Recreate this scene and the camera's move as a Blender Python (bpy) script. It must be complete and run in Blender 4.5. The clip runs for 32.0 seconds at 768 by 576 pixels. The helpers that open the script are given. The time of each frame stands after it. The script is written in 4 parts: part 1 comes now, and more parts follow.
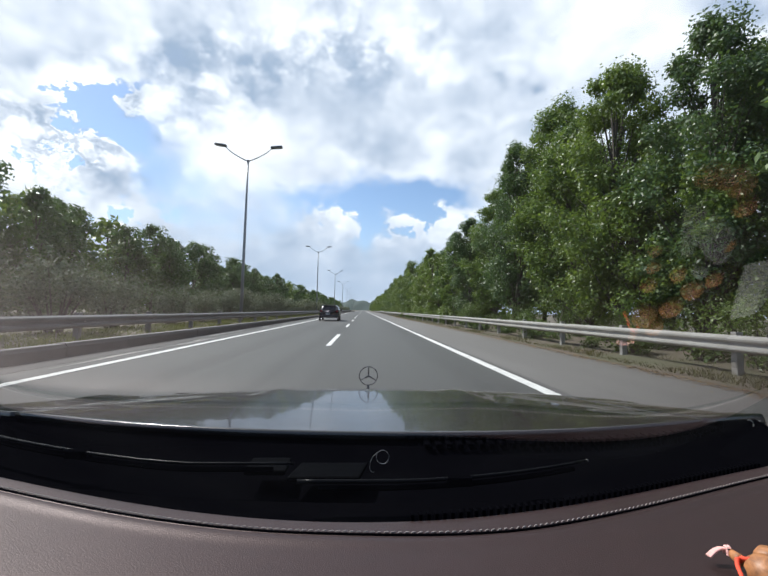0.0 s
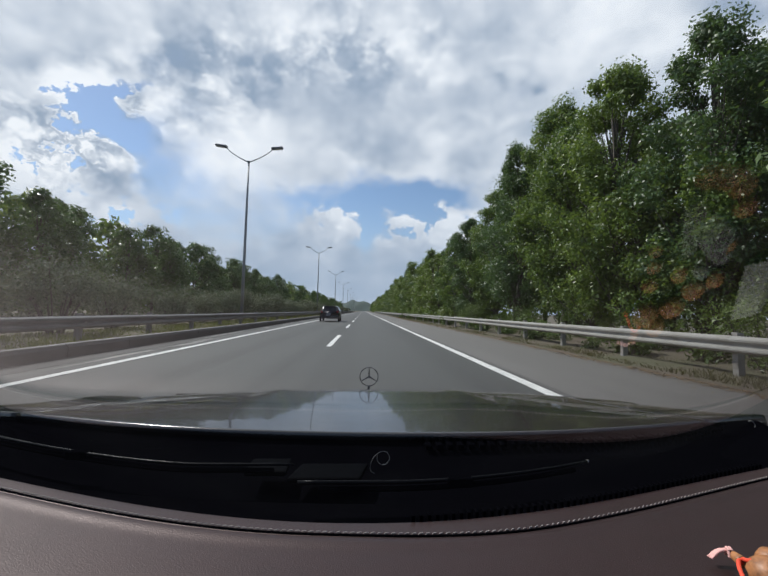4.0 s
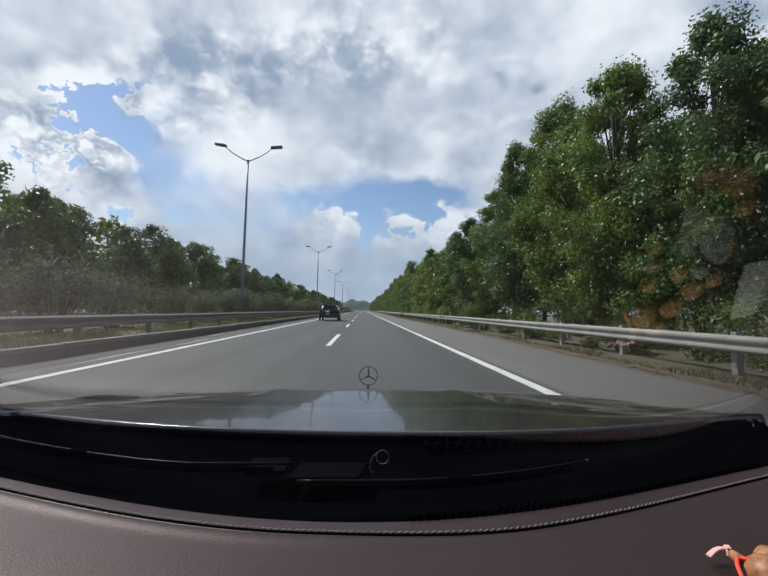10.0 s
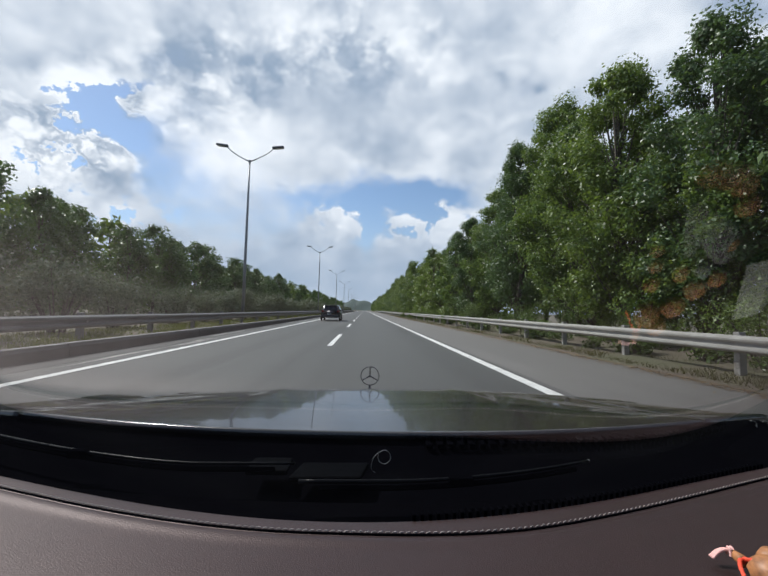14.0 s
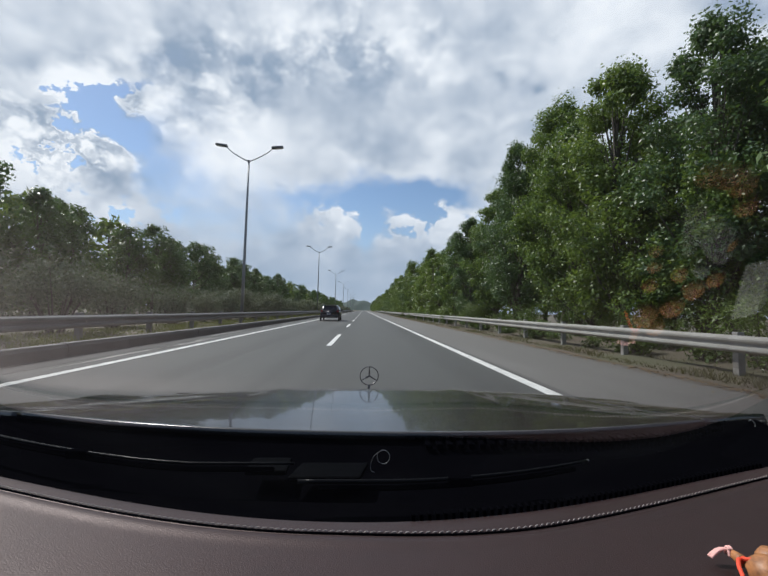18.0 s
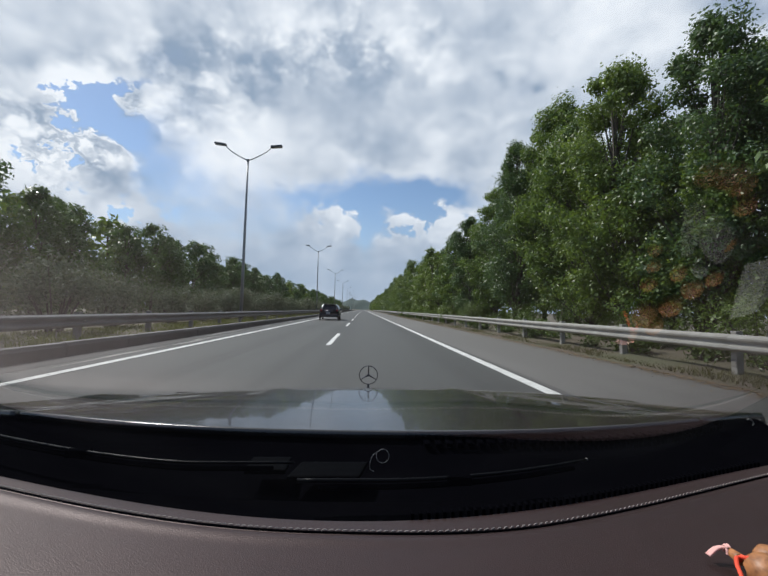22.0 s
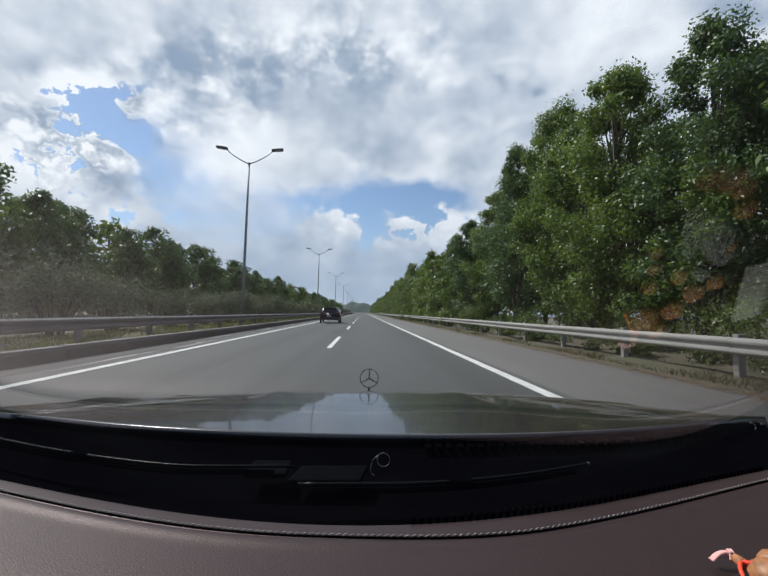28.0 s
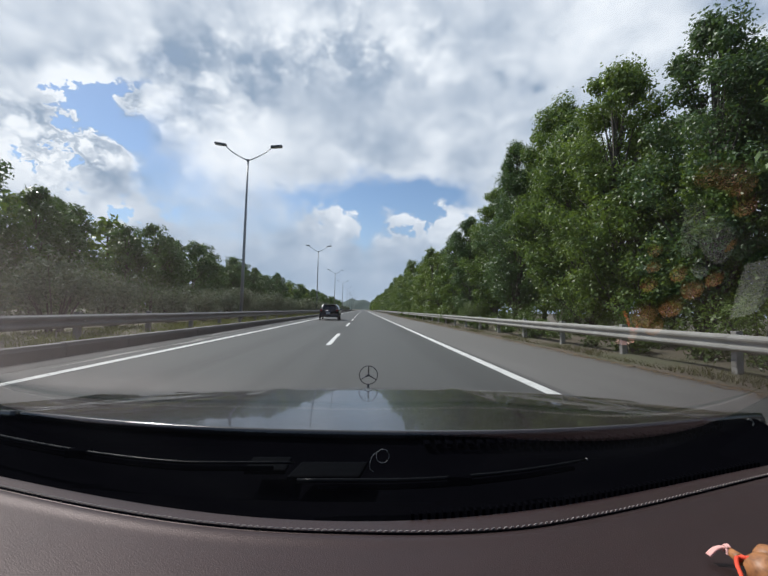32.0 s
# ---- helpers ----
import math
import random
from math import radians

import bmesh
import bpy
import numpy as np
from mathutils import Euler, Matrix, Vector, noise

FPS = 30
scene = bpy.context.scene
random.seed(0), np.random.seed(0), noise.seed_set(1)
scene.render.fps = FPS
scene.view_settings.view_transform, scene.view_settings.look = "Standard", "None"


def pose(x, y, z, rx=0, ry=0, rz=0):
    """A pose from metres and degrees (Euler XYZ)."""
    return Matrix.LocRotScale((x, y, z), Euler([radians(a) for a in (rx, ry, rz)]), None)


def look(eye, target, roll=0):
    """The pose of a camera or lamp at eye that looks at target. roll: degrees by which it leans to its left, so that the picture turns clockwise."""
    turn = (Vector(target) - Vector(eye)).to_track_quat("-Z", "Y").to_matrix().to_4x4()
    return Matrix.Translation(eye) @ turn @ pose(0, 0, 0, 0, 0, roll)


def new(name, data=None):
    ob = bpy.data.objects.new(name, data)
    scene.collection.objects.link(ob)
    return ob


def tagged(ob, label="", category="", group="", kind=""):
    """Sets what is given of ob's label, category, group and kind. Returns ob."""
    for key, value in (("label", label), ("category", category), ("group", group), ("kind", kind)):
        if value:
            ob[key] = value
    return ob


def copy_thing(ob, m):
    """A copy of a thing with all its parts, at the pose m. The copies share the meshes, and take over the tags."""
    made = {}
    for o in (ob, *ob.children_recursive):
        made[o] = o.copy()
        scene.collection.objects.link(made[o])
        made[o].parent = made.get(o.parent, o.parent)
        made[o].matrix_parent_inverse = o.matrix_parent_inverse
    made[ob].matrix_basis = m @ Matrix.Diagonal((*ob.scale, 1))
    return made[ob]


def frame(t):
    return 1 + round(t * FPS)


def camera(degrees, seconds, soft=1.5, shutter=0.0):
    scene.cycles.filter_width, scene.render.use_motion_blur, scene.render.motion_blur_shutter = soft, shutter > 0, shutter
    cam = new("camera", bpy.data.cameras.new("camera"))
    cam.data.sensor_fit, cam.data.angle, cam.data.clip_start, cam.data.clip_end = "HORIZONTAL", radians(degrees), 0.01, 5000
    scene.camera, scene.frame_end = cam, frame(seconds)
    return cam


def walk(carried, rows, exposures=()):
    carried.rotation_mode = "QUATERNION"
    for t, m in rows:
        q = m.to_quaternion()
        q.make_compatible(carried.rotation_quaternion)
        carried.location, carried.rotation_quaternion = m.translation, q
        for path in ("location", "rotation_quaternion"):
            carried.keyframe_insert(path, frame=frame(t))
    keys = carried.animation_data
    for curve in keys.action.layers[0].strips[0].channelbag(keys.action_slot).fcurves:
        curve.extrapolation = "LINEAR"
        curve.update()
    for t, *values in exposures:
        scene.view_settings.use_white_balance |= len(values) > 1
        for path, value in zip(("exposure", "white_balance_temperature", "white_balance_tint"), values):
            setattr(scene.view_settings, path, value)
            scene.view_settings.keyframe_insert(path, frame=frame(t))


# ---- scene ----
# A car stands on a motorway lane; the dash camera behind its windscreen looks out over the bonnet.
EYE = Vector((0.0, 0.0, 1.10))
AXIS_YAW, AXIS_PITCH, AXIS_ROLL = 3.18, 3.48, 1.34


def seat_of_camera(dx=0.0, dy=0.0):
    """The camera's pose; dx, dy: degrees by which the mount shakes to the left and up."""
    yaw, pitch = radians(AXIS_YAW - dx), radians(AXIS_PITCH + dy)
    way = Vector((math.sin(yaw) * math.cos(pitch), math.cos(yaw) * math.cos(pitch), math.sin(pitch)))
    return look(EYE, EYE + way, AXIS_ROLL)


cam = camera(92.0, 32.0, soft=1.6)
SHAKE = [(0, 0.0, 0.0), (1, -0.114, 0.0), (2, -0.114, 0.114), (3, 0.0, 0.114), (6, 0.121, 0.114), (7, 0.0, 0.0), (8, -0.114, -0.121), (9, 0.0, 0.0), (10, 0.0, 0.0), (11, 0.114, -0.114), (12, -0.121, 0.114), (13, 0.0, -0.121), (14, 0.227, 0.0), (17, 0.121, -0.227), (18, 0.114, 0.0), (19, 0.114, -0.227), (20, 0.0, 0.0), (21, -0.114, -0.121), (22, 0.0, -0.121), (23, 0.0, -0.114), (24, 0.0, -0.121), (25, 0.0, 0.0), (28, 0.121, 0.348), (29, 0.0, 0.0), (30, -0.121, 0.0), (31, 0.0, -0.121), (32, 0.0, -0.114)]
walk(cam, [(t, seat_of_camera(dx, dy)) for t, dx, dy in SHAKE],
     exposures=[(t, stops, 6150, 8) for t, stops in ((0, 0.26), (0.5, 0.10), (1, -0.02), (2, -0.16), (3, -0.18), (6, -0.20), (8, -0.18),
                                                      (12, -0.16), (13, -0.13), (14, -0.07), (17, -0.14), (20, -0.17), (32, -0.13))])

# ---- light: broken cloud, sun high ahead on the left ----
SUN_ELEVATION, SUN_AZIMUTH = radians(50), radians(-58)      # azimuth from straight ahead, to the right
sun_data = bpy.data.lights.new("sun", "SUN")
sun_data.energy, sun_data.angle, sun_data.color = 4.8, radians(0.8), (1.0, 0.95, 0.87)
sun = new("sun", sun_data)
sun_from = Vector((math.sin(SUN_AZIMUTH) * math.cos(SUN_ELEVATION), math.cos(SUN_AZIMUTH) * math.cos(SUN_ELEVATION), math.sin(SUN_ELEVATION)))
sun.matrix_world = look(sun_from * 100, (0, 0, 0))

world = bpy.data.worlds.new("sky")
scene.world = world
world.use_nodes = True
wn, wl = world.node_tree.nodes, world.node_tree.links
wn.clear()


def wnode(kind):
    return wn.new(kind)


def wset(socket, value):
    if isinstance(value, bpy.types.NodeSocket):
        wl.new(value, socket)
    else:
        socket.default_value = value


def wmath(op, a, b=0.0, c=0.0, clamp=False):
    n = wnode("ShaderNodeMath")
    n.operation, n.use_clamp = op, clamp
    for s, v in zip(n.inputs, (a, b, c)):
        wset(s, v)
    return n.outputs[0]


def wvec(op, a, b=(0, 0, 0), c=(0, 0, 0), out=0):
    n = wnode("ShaderNodeVectorMath")
    n.operation = op
    for s, v in zip(n.inputs, (a, b, c)):
        wset(s, v)
    return n.outputs[out]


def wmix(fac, a, b):
    n = wnode("ShaderNodeMix")
    n.data_type = "RGBA"
    wset(n.inputs[0], fac), wset(n.inputs[6], a), wset(n.inputs[7], b)
    return n.outputs[2]


def wnoise(vec, scale, detail, rough, distortion=0.0):
    n = wnode("ShaderNodeTexNoise")
    wl.new(vec, n.inputs["Vector"])
    n.inputs["Scale"].default_value, n.inputs["Detail"].default_value = scale, detail
    n.inputs["Roughness"].default_value, n.inputs["Distortion"].default_value = rough, distortion
    return n


def wramp(x, lo, hi):
    n = wnode("ShaderNodeMapRange")
    n.interpolation_type = "SMOOTHSTEP"
    wset(n.inputs[0], x)
    n.inputs[1].default_value, n.inputs[2].default_value = lo, hi
    return n.outputs[0]


def spots(at, rows):
    """A soft hill on the sky at each row: side and height (as slopes from straight ahead), half widths, weight."""
    total = 0.0
    for u, v, a, b, w in rows:
        q = wvec("MULTIPLY_ADD", at, (1 / a, 1 / b, 0), (-u / a, -v / b, 0))
        g = wmath("POWER", 0.3679, wvec("DOT_PRODUCT", q, q, out=1))
        total = wmath("MULTIPLY_ADD", g, w, total)
    return total


direction = wnode("ShaderNodeTexCoord").outputs["Generated"]
xyz = wnode("ShaderNodeSeparateXYZ")
wl.new(direction, xyz.inputs[0])
ahead = wmath("MAXIMUM", xyz.outputs[1], 0.12)
flat = wnode("ShaderNodeCombineXYZ")
wl.new(wmath("DIVIDE", xyz.outputs[0], ahead), flat.inputs[0])
wl.new(wmath("DIVIDE", xyz.outputs[2], ahead), flat.inputs[1])
flat = flat.outputs[0]
stretched = wvec("MULTIPLY", direction, (1.0, 1.0, 1.35))
HALF = (0.5, 0.5, 0.5)
warp = wnoise(stretched, 5.0, 6.0, 0.60)
fine_warp = wnoise(stretched, 19.0, 7.0, 0.62)
warped = wvec("MULTIPLY_ADD", wvec("SUBTRACT", warp.outputs["Color"], HALF), (0.15, 0.13, 0), flat)
warped = wvec("MULTIPLY_ADD", wvec("SUBTRACT", fine_warp.outputs["Color"], HALF), (0.075, 0.065, 0), warped)

# where the cloud opens or stands thick, where it is white or grey, where it is heaped, and where the sun is behind it
OPEN = [(-0.729, 0.518, 0.062, 0.038, -1.05), (-0.652, 0.461, 0.070, 0.048, -1.00), (-0.554, 0.402, 0.095, 0.080, -0.45), (-0.472, 0.306, 0.127, 0.100, -0.34), (-0.763, 0.261, 0.061, 0.021, -0.25),
        (-0.155, 0.290, 0.145, 0.046, -0.75), (0.112, 0.314, 0.163, 0.047, -1.00), (0.241, 0.343, 0.090, 0.042, -0.60), (0.004, 0.228, 0.048, 0.065, -0.80), (-0.243, 0.208, 0.117, 0.045, -0.45),
        (0.346, 0.250, 0.069, 0.062, -0.35), (-0.411, 0.229, 0.102, 0.053, -0.30), (-0.936, 0.753, 0.136, 0.082, -0.22), (1.091, 0.941, 0.172, 0.062, -0.30), (-0.544, 0.669, 0.064, 0.050, -0.20)]
BANKS = [(-0.696, 0.396, 0.057, 0.048, 1.30), (-0.855, 0.421, 0.110, 0.112, 1.60), (-0.634, 0.533, 0.043, 0.032, 0.80), (-0.787, 0.592, 0.118, 0.038, 0.60), (-0.638, 0.233, 0.077, 0.034, 0.70),
        (-0.073, 0.225, 0.061, 0.054, 0.95), (0.163, 0.207, 0.102, 0.046, 0.90), (0.229, 0.253, 0.055, 0.038, 0.60)]
WHITE = [(-0.212, 0.775, 0.081, 0.078, 0.50), (0.061, 0.757, 0.131, 0.079, 0.42), (0.181, 0.672, 0.084, 0.040, 0.32), (-0.641, 0.690, 0.076, 0.062, 0.42), (-0.355, 0.683, 0.066, 0.063, 0.42),
        (-0.443, 0.599, 0.078, 0.076, 0.36), (-0.408, 0.416, 0.129, 0.128, 0.26), (-0.238, 0.397, 0.105, 0.095, 0.20), (-0.896, 0.399, 0.122, 0.125, 0.95), (-0.696, 0.400, 0.067, 0.056, 1.00),
        (-0.786, 0.585, 0.124, 0.043, 0.60), (0.415, 0.549, 0.085, 0.029, 0.28), (0.767, 0.842, 0.255, 0.166, 0.06), (-0.636, 0.239, 0.074, 0.034, 0.50), (-0.074, 0.235, 0.058, 0.048, 0.22),
        (0.222, 0.250, 0.060, 0.038, 0.34), (0.154, 0.216, 0.095, 0.035, 0.15)]
GREY = [(0.373, 0.426, 0.169, 0.085, -0.20), (-0.544, 0.666, 0.064, 0.047, -0.50), (-0.260, 0.624, 0.087, 0.061, -0.34), (-0.085, 0.585, 0.148, 0.098, -0.36), (-0.148, 0.463, 0.113, 0.050, -0.20),
        (0.058, 0.436, 0.090, 0.053, -0.42), (0.479, 0.533, 0.136, 0.049, -0.38), (-0.841, 0.409, 0.037, 0.066, -0.40), (0.321, 0.826, 0.086, 0.053, -0.20), (-0.901, 0.619, 0.062, 0.054, -0.20),
        (0.372, 0.669, 0.034, 0.019, -0.45), (0.465, 0.657, 0.023, 0.019, -0.50), (1.059, 0.939, 0.171, 0.077, -0.35), (-0.005, 0.130, 0.795, 0.100, -0.36), (0.673, 0.440, 0.290, 0.100, -0.10)]
HEAPED = [(-0.855, 0.421, 0.141, 0.125, 1.00), (-0.638, 0.233, 0.099, 0.039, 0.80), (-0.760, 0.573, 0.137, 0.043, 0.80), (-0.073, 0.225, 0.079, 0.060, 0.50), (0.181, 0.224, 0.122, 0.061, 0.60)]
SUNLIT = [(-0.824, 0.423, 0.221, 0.172, 1.25), (-0.495, 0.603, 0.219, 0.165, 0.55), (-0.048, 0.743, 0.328, 0.129, 0.50), (0.073, 0.227, 0.228, 0.068, 0.35)]
shapes = wnoise(stretched, 5.5, 9.0, 0.60, 0.3).outputs["Fac"]
puffs = wnoise(stretched, 4.2, 7.0, 0.50, 0.4).outputs["Fac"]
wisps = wnoise(stretched, 13.0, 6.0, 0.52, 0.6).outputs["Fac"]
heap = wnode("ShaderNodeTexVoronoi")                          # rounded heads of the cumulus
heap.feature = "SMOOTH_F1"
heap.inputs["Scale"].default_value, heap.inputs["Detail"].default_value = 19.0, 4.0
wl.new(wvec("MULTIPLY_ADD", wvec("SUBTRACT", fine_warp.outputs["Color"], HALF), (0.09, 0.09, 0.09), stretched), heap.inputs["Vector"])
clumpy = spots(flat, HEAPED)
near_sun = spots(flat, SUNLIT)
lumps = wmath("MULTIPLY", wmath("MULTIPLY_ADD", heap.outputs["Distance"], -3.6, 1.35), clumpy)
depth = wmath("ADD", wmath("ADD", wmath("MULTIPLY_ADD", shapes, 1.10, 0.42), spots(warped, OPEN + BANKS)), lumps)
cover = wramp(wmath("MULTIPLY", wmath("SUBTRACT", depth, 0.46), wmath("MULTIPLY_ADD", clumpy, 5.0, 1.0)), -0.48, 0.48)
heads = wmath("MULTIPLY", wmath("MULTIPLY_ADD", heap.outputs["Distance"], -2.4, 1.30), near_sun)
rim = wmath("MULTIPLY", wmath("SUBTRACT", wramp(depth, 0.42, 0.56), wramp(depth, 0.56, 0.95)), wmath("MULTIPLY", near_sun, 0.75))
billow = wmath("ABSOLUTE", wmath("SUBTRACT", warp.outputs["Fac"], 0.5))
tone = wmath("ADD", wmath("MULTIPLY_ADD", puffs, 1.4, -0.17), wmath("MULTIPLY_ADD", wisps, 0.7, -0.36))
tone = wmath("ADD", wmath("MULTIPLY_ADD", billow, -1.2, tone), spots(warped, WHITE + GREY))
bright = wramp(wmath("ADD", tone, wmath("ADD", heads, rim)), -0.42, 1.12)
cloud = wmix(bright, (0.35, 0.44, 0.57, 1), (1.12, 1.13, 1.15, 1))
air = wnode("ShaderNodeTexSky")
air.air_density, air.dust_density, air.ozone_density = 1.0, 0.4, 1.0
air.sky_type, air.sun_disc, air.sun_elevation, air.sun_rotation = "NISHITA", False, SUN_ELEVATION, SUN_AZIMUTH
blue = wvec("SCALE", air.outputs[0])
blue.node.inputs["Scale"].default_value = 0.135
open_behind = wmath("MULTIPLY_ADD", wramp(xyz.outputs[1], 0.30, -0.20), -0.85, 1.0)       # clearer sky away from the sun
mixed = wmix(wmath("MULTIPLY", cover, open_behind), blue, cloud)
haze = wmath("MULTIPLY", wramp(wmath("ABSOLUTE", xyz.outputs[2]), 0.30, 0.0), 0.72)
back = wnode("ShaderNodeBackground")
wl.new(wmix(haze, mixed, (0.44, 0.54, 0.68, 1)), back.inputs[0])
wl.new(back.outputs[0], wnode("ShaderNodeOutputWorld").inputs[0])

# ---- materials ----


class Net:
    """A small helper to wire one node material."""

    def __init__(self, name):
        self.m = bpy.data.materials.new(name)
        self.m.use_nodes = True
        self.n, self.l = self.m.node_tree.nodes, self.m.node_tree.links
        self.n.clear()
        self.out = self.n.new("ShaderNodeOutputMaterial")
        self.co = self.n.new("ShaderNodeTexCoord").outputs["Object"]

    def node(self, kind):
        return self.n.new(kind)

    def put(self, socket, value):
        if isinstance(value, bpy.types.NodeSocket):
            self.l.new(value, socket)
        else:
            socket.default_value = value

    def noise(self, scale, detail=4.0, rough=0.55, stretch=(1, 1, 1), distortion=0.0):
        m = self.node("ShaderNodeMapping")
        self.l.new(self.co, m.inputs[0])
        m.inputs["Scale"].default_value = stretch
        t = self.node("ShaderNodeTexNoise")
        self.l.new(m.outputs[0], t.inputs["Vector"])
        t.inputs["Scale"].default_value, t.inputs["Detail"].default_value = scale, detail
        t.inputs["Roughness"].default_value, t.inputs["Distortion"].default_value = rough, distortion
        return t.outputs["Fac"]

    def ramp(self, x, lo, hi, a=0.0, b=1.0):
        n = self.node("ShaderNodeMapRange")
        self.put(n.inputs[0], x)
        for i, v in zip((1, 2, 3, 4), (lo, hi, a, b)):
            n.inputs[i].default_value = v
        return n.outputs[0]

    def mix(self, fac, a, b, blend="MIX"):
        n = self.node("ShaderNodeMix")
        n.data_type, n.blend_type = "RGBA", blend
        self.put(n.inputs[0], fac), self.put(n.inputs[6], a), self.put(n.inputs[7], b)
        return n.outputs[2]

    def bump(self, height, strength, distance):
        b = self.node("ShaderNodeBump")
        b.inputs["Strength"].default_value, b.inputs["Distance"].default_value = strength, distance
        self.put(b.inputs["Height"], height)
        return b.outputs[0]

    def surface(self, color, rough, metal=0.0, normal=None, **extra):
        p = self.node("ShaderNodeBsdfPrincipled")
        self.put(p.inputs["Base Color"], color), self.put(p.inputs["Roughness"], rough)
        p.inputs["Metallic"].default_value = metal
        if normal is not None:
            self.l.new(normal, p.inputs["Normal"])
        for key, value in extra.items():
            self.put(p.inputs[key.replace("_", " ")], value)
        self.l.new(p.outputs[0], self.out.inputs[0])
        return self.m


def rgba(c, k=1.0):
    return (c[0] * k, c[1] * k, c[2] * k, 1.0)


def worn(name, color, rough, metal=0.0, grain=40.0, stain=1.5, vary=0.35, dirt=None, dirt_amount=0.5, bump=0.15, distance=0.002, **extra):
    """A surface with fine grain, larger stains and a little relief."""
    k = Net(name)
    fine, large = k.noise(grain, 5.0, 0.65), k.noise(stain, 6.0, 0.6)
    c = k.mix(fine, rgba(color, 1 - vary), rgba(color, 1 + vary))
    c = k.mix(k.ramp(large, 0.42, 0.72, 0.0, dirt_amount), c, rgba(dirt or color, 1.0 if dirt else 0.6))
    r = k.ramp(fine, 0.2, 0.8, max(0.02, rough - 0.12), min(1.0, rough + 0.12))
    return k.surface(c, r, metal, k.bump(fine, bump, distance), **extra)


def asphalt(name, color, streak):
    k = Net(name)
    grit, patch, track = k.noise(260.0, 3.0, 0.7), k.noise(0.35, 6.0, 0.62, (1, 0.25, 1)), k.noise(0.8, 5.0, 0.6, (1, 0.012, 1))
    c = k.mix(grit, rgba(color, 0.55), rgba(color, 1.45))
    c = k.mix(k.ramp(patch, 0.40, 0.68, 0.0, 0.45), c, rgba(color, 1.35))
    c = k.mix(k.ramp(track, 0.48, 0.62, 0.0, streak), c, rgba(color, 0.62))
    return k.surface(c, k.ramp(grit, 0.2, 0.8, 0.62, 0.86), 0.0, k.bump(grit, 0.5, 0.004))


def leafage(name, dark, light, gloss=0.42, passing=0.3):
    """Leaves: each one varies, some light passes through."""
    k = Net(name)
    island = k.node("ShaderNodeNewGeometry").outputs["Random Per Island"]
    tree_random = k.node("ShaderNodeObjectInfo").outputs["Random"]
    c = k.mix(island, rgba(dark), rgba(light))
    c = k.mix(k.ramp(tree_random, 0.0, 1.0, 0.0, 0.35), c, rgba((light[0] * 1.05, light[1] * 0.85, light[2] * 0.75)))
    c = k.mix(k.ramp(k.noise(0.55, 3.0), 0.40, 0.65, 0.0, 0.4), c, rgba(dark))
    p = k.node("ShaderNodeBsdfPrincipled")
    k.put(p.inputs["Base Color"], c)
    p.inputs["Roughness"].default_value = gloss
    t = k.node("ShaderNodeBsdfTranslucent")
    k.put(t.inputs[0], k.mix(0.5, c, rgba((light[0] * 1.6, light[1] * 1.5, light[2] * 0.7))))
    m = k.node("ShaderNodeMixShader")
    m.inputs[0].default_value = passing
    k.l.new(p.outputs[0], m.inputs[1]), k.l.new(t.outputs[0], m.inputs[2])
    k.l.new(m.outputs[0], k.out.inputs[0])
    return k.m


def leather_material():
    k = Net("dash_leather")
    v = k.node("ShaderNodeTexVoronoi")
    v.feature = "DISTANCE_TO_EDGE"
    k.l.new(k.co, v.inputs["Vector"])
    v.inputs["Scale"].default_value = 620.0
    pores = k.ramp(v.outputs["Distance"], 0.0, 0.25)
    wide = k.noise(9.0, 5.0, 0.6)
    c = k.mix(wide, rgba((0.0172, 0.0085, 0.0085)), rgba((0.0245, 0.0127, 0.0127)))
    c = k.mix(k.ramp(k.noise(60.0, 4.0), 0.45, 0.7, 0.0, 0.25), c, rgba((0.012, 0.0080, 0.0074)))
    return k.surface(c, k.ramp(wide, 0.3, 0.7, 0.42, 0.52), 0.0, k.bump(pores, 0.17, 0.0005), Specular_IOR_Level=0.45, Specular_Tint=(1.0, 0.80, 0.78, 1))


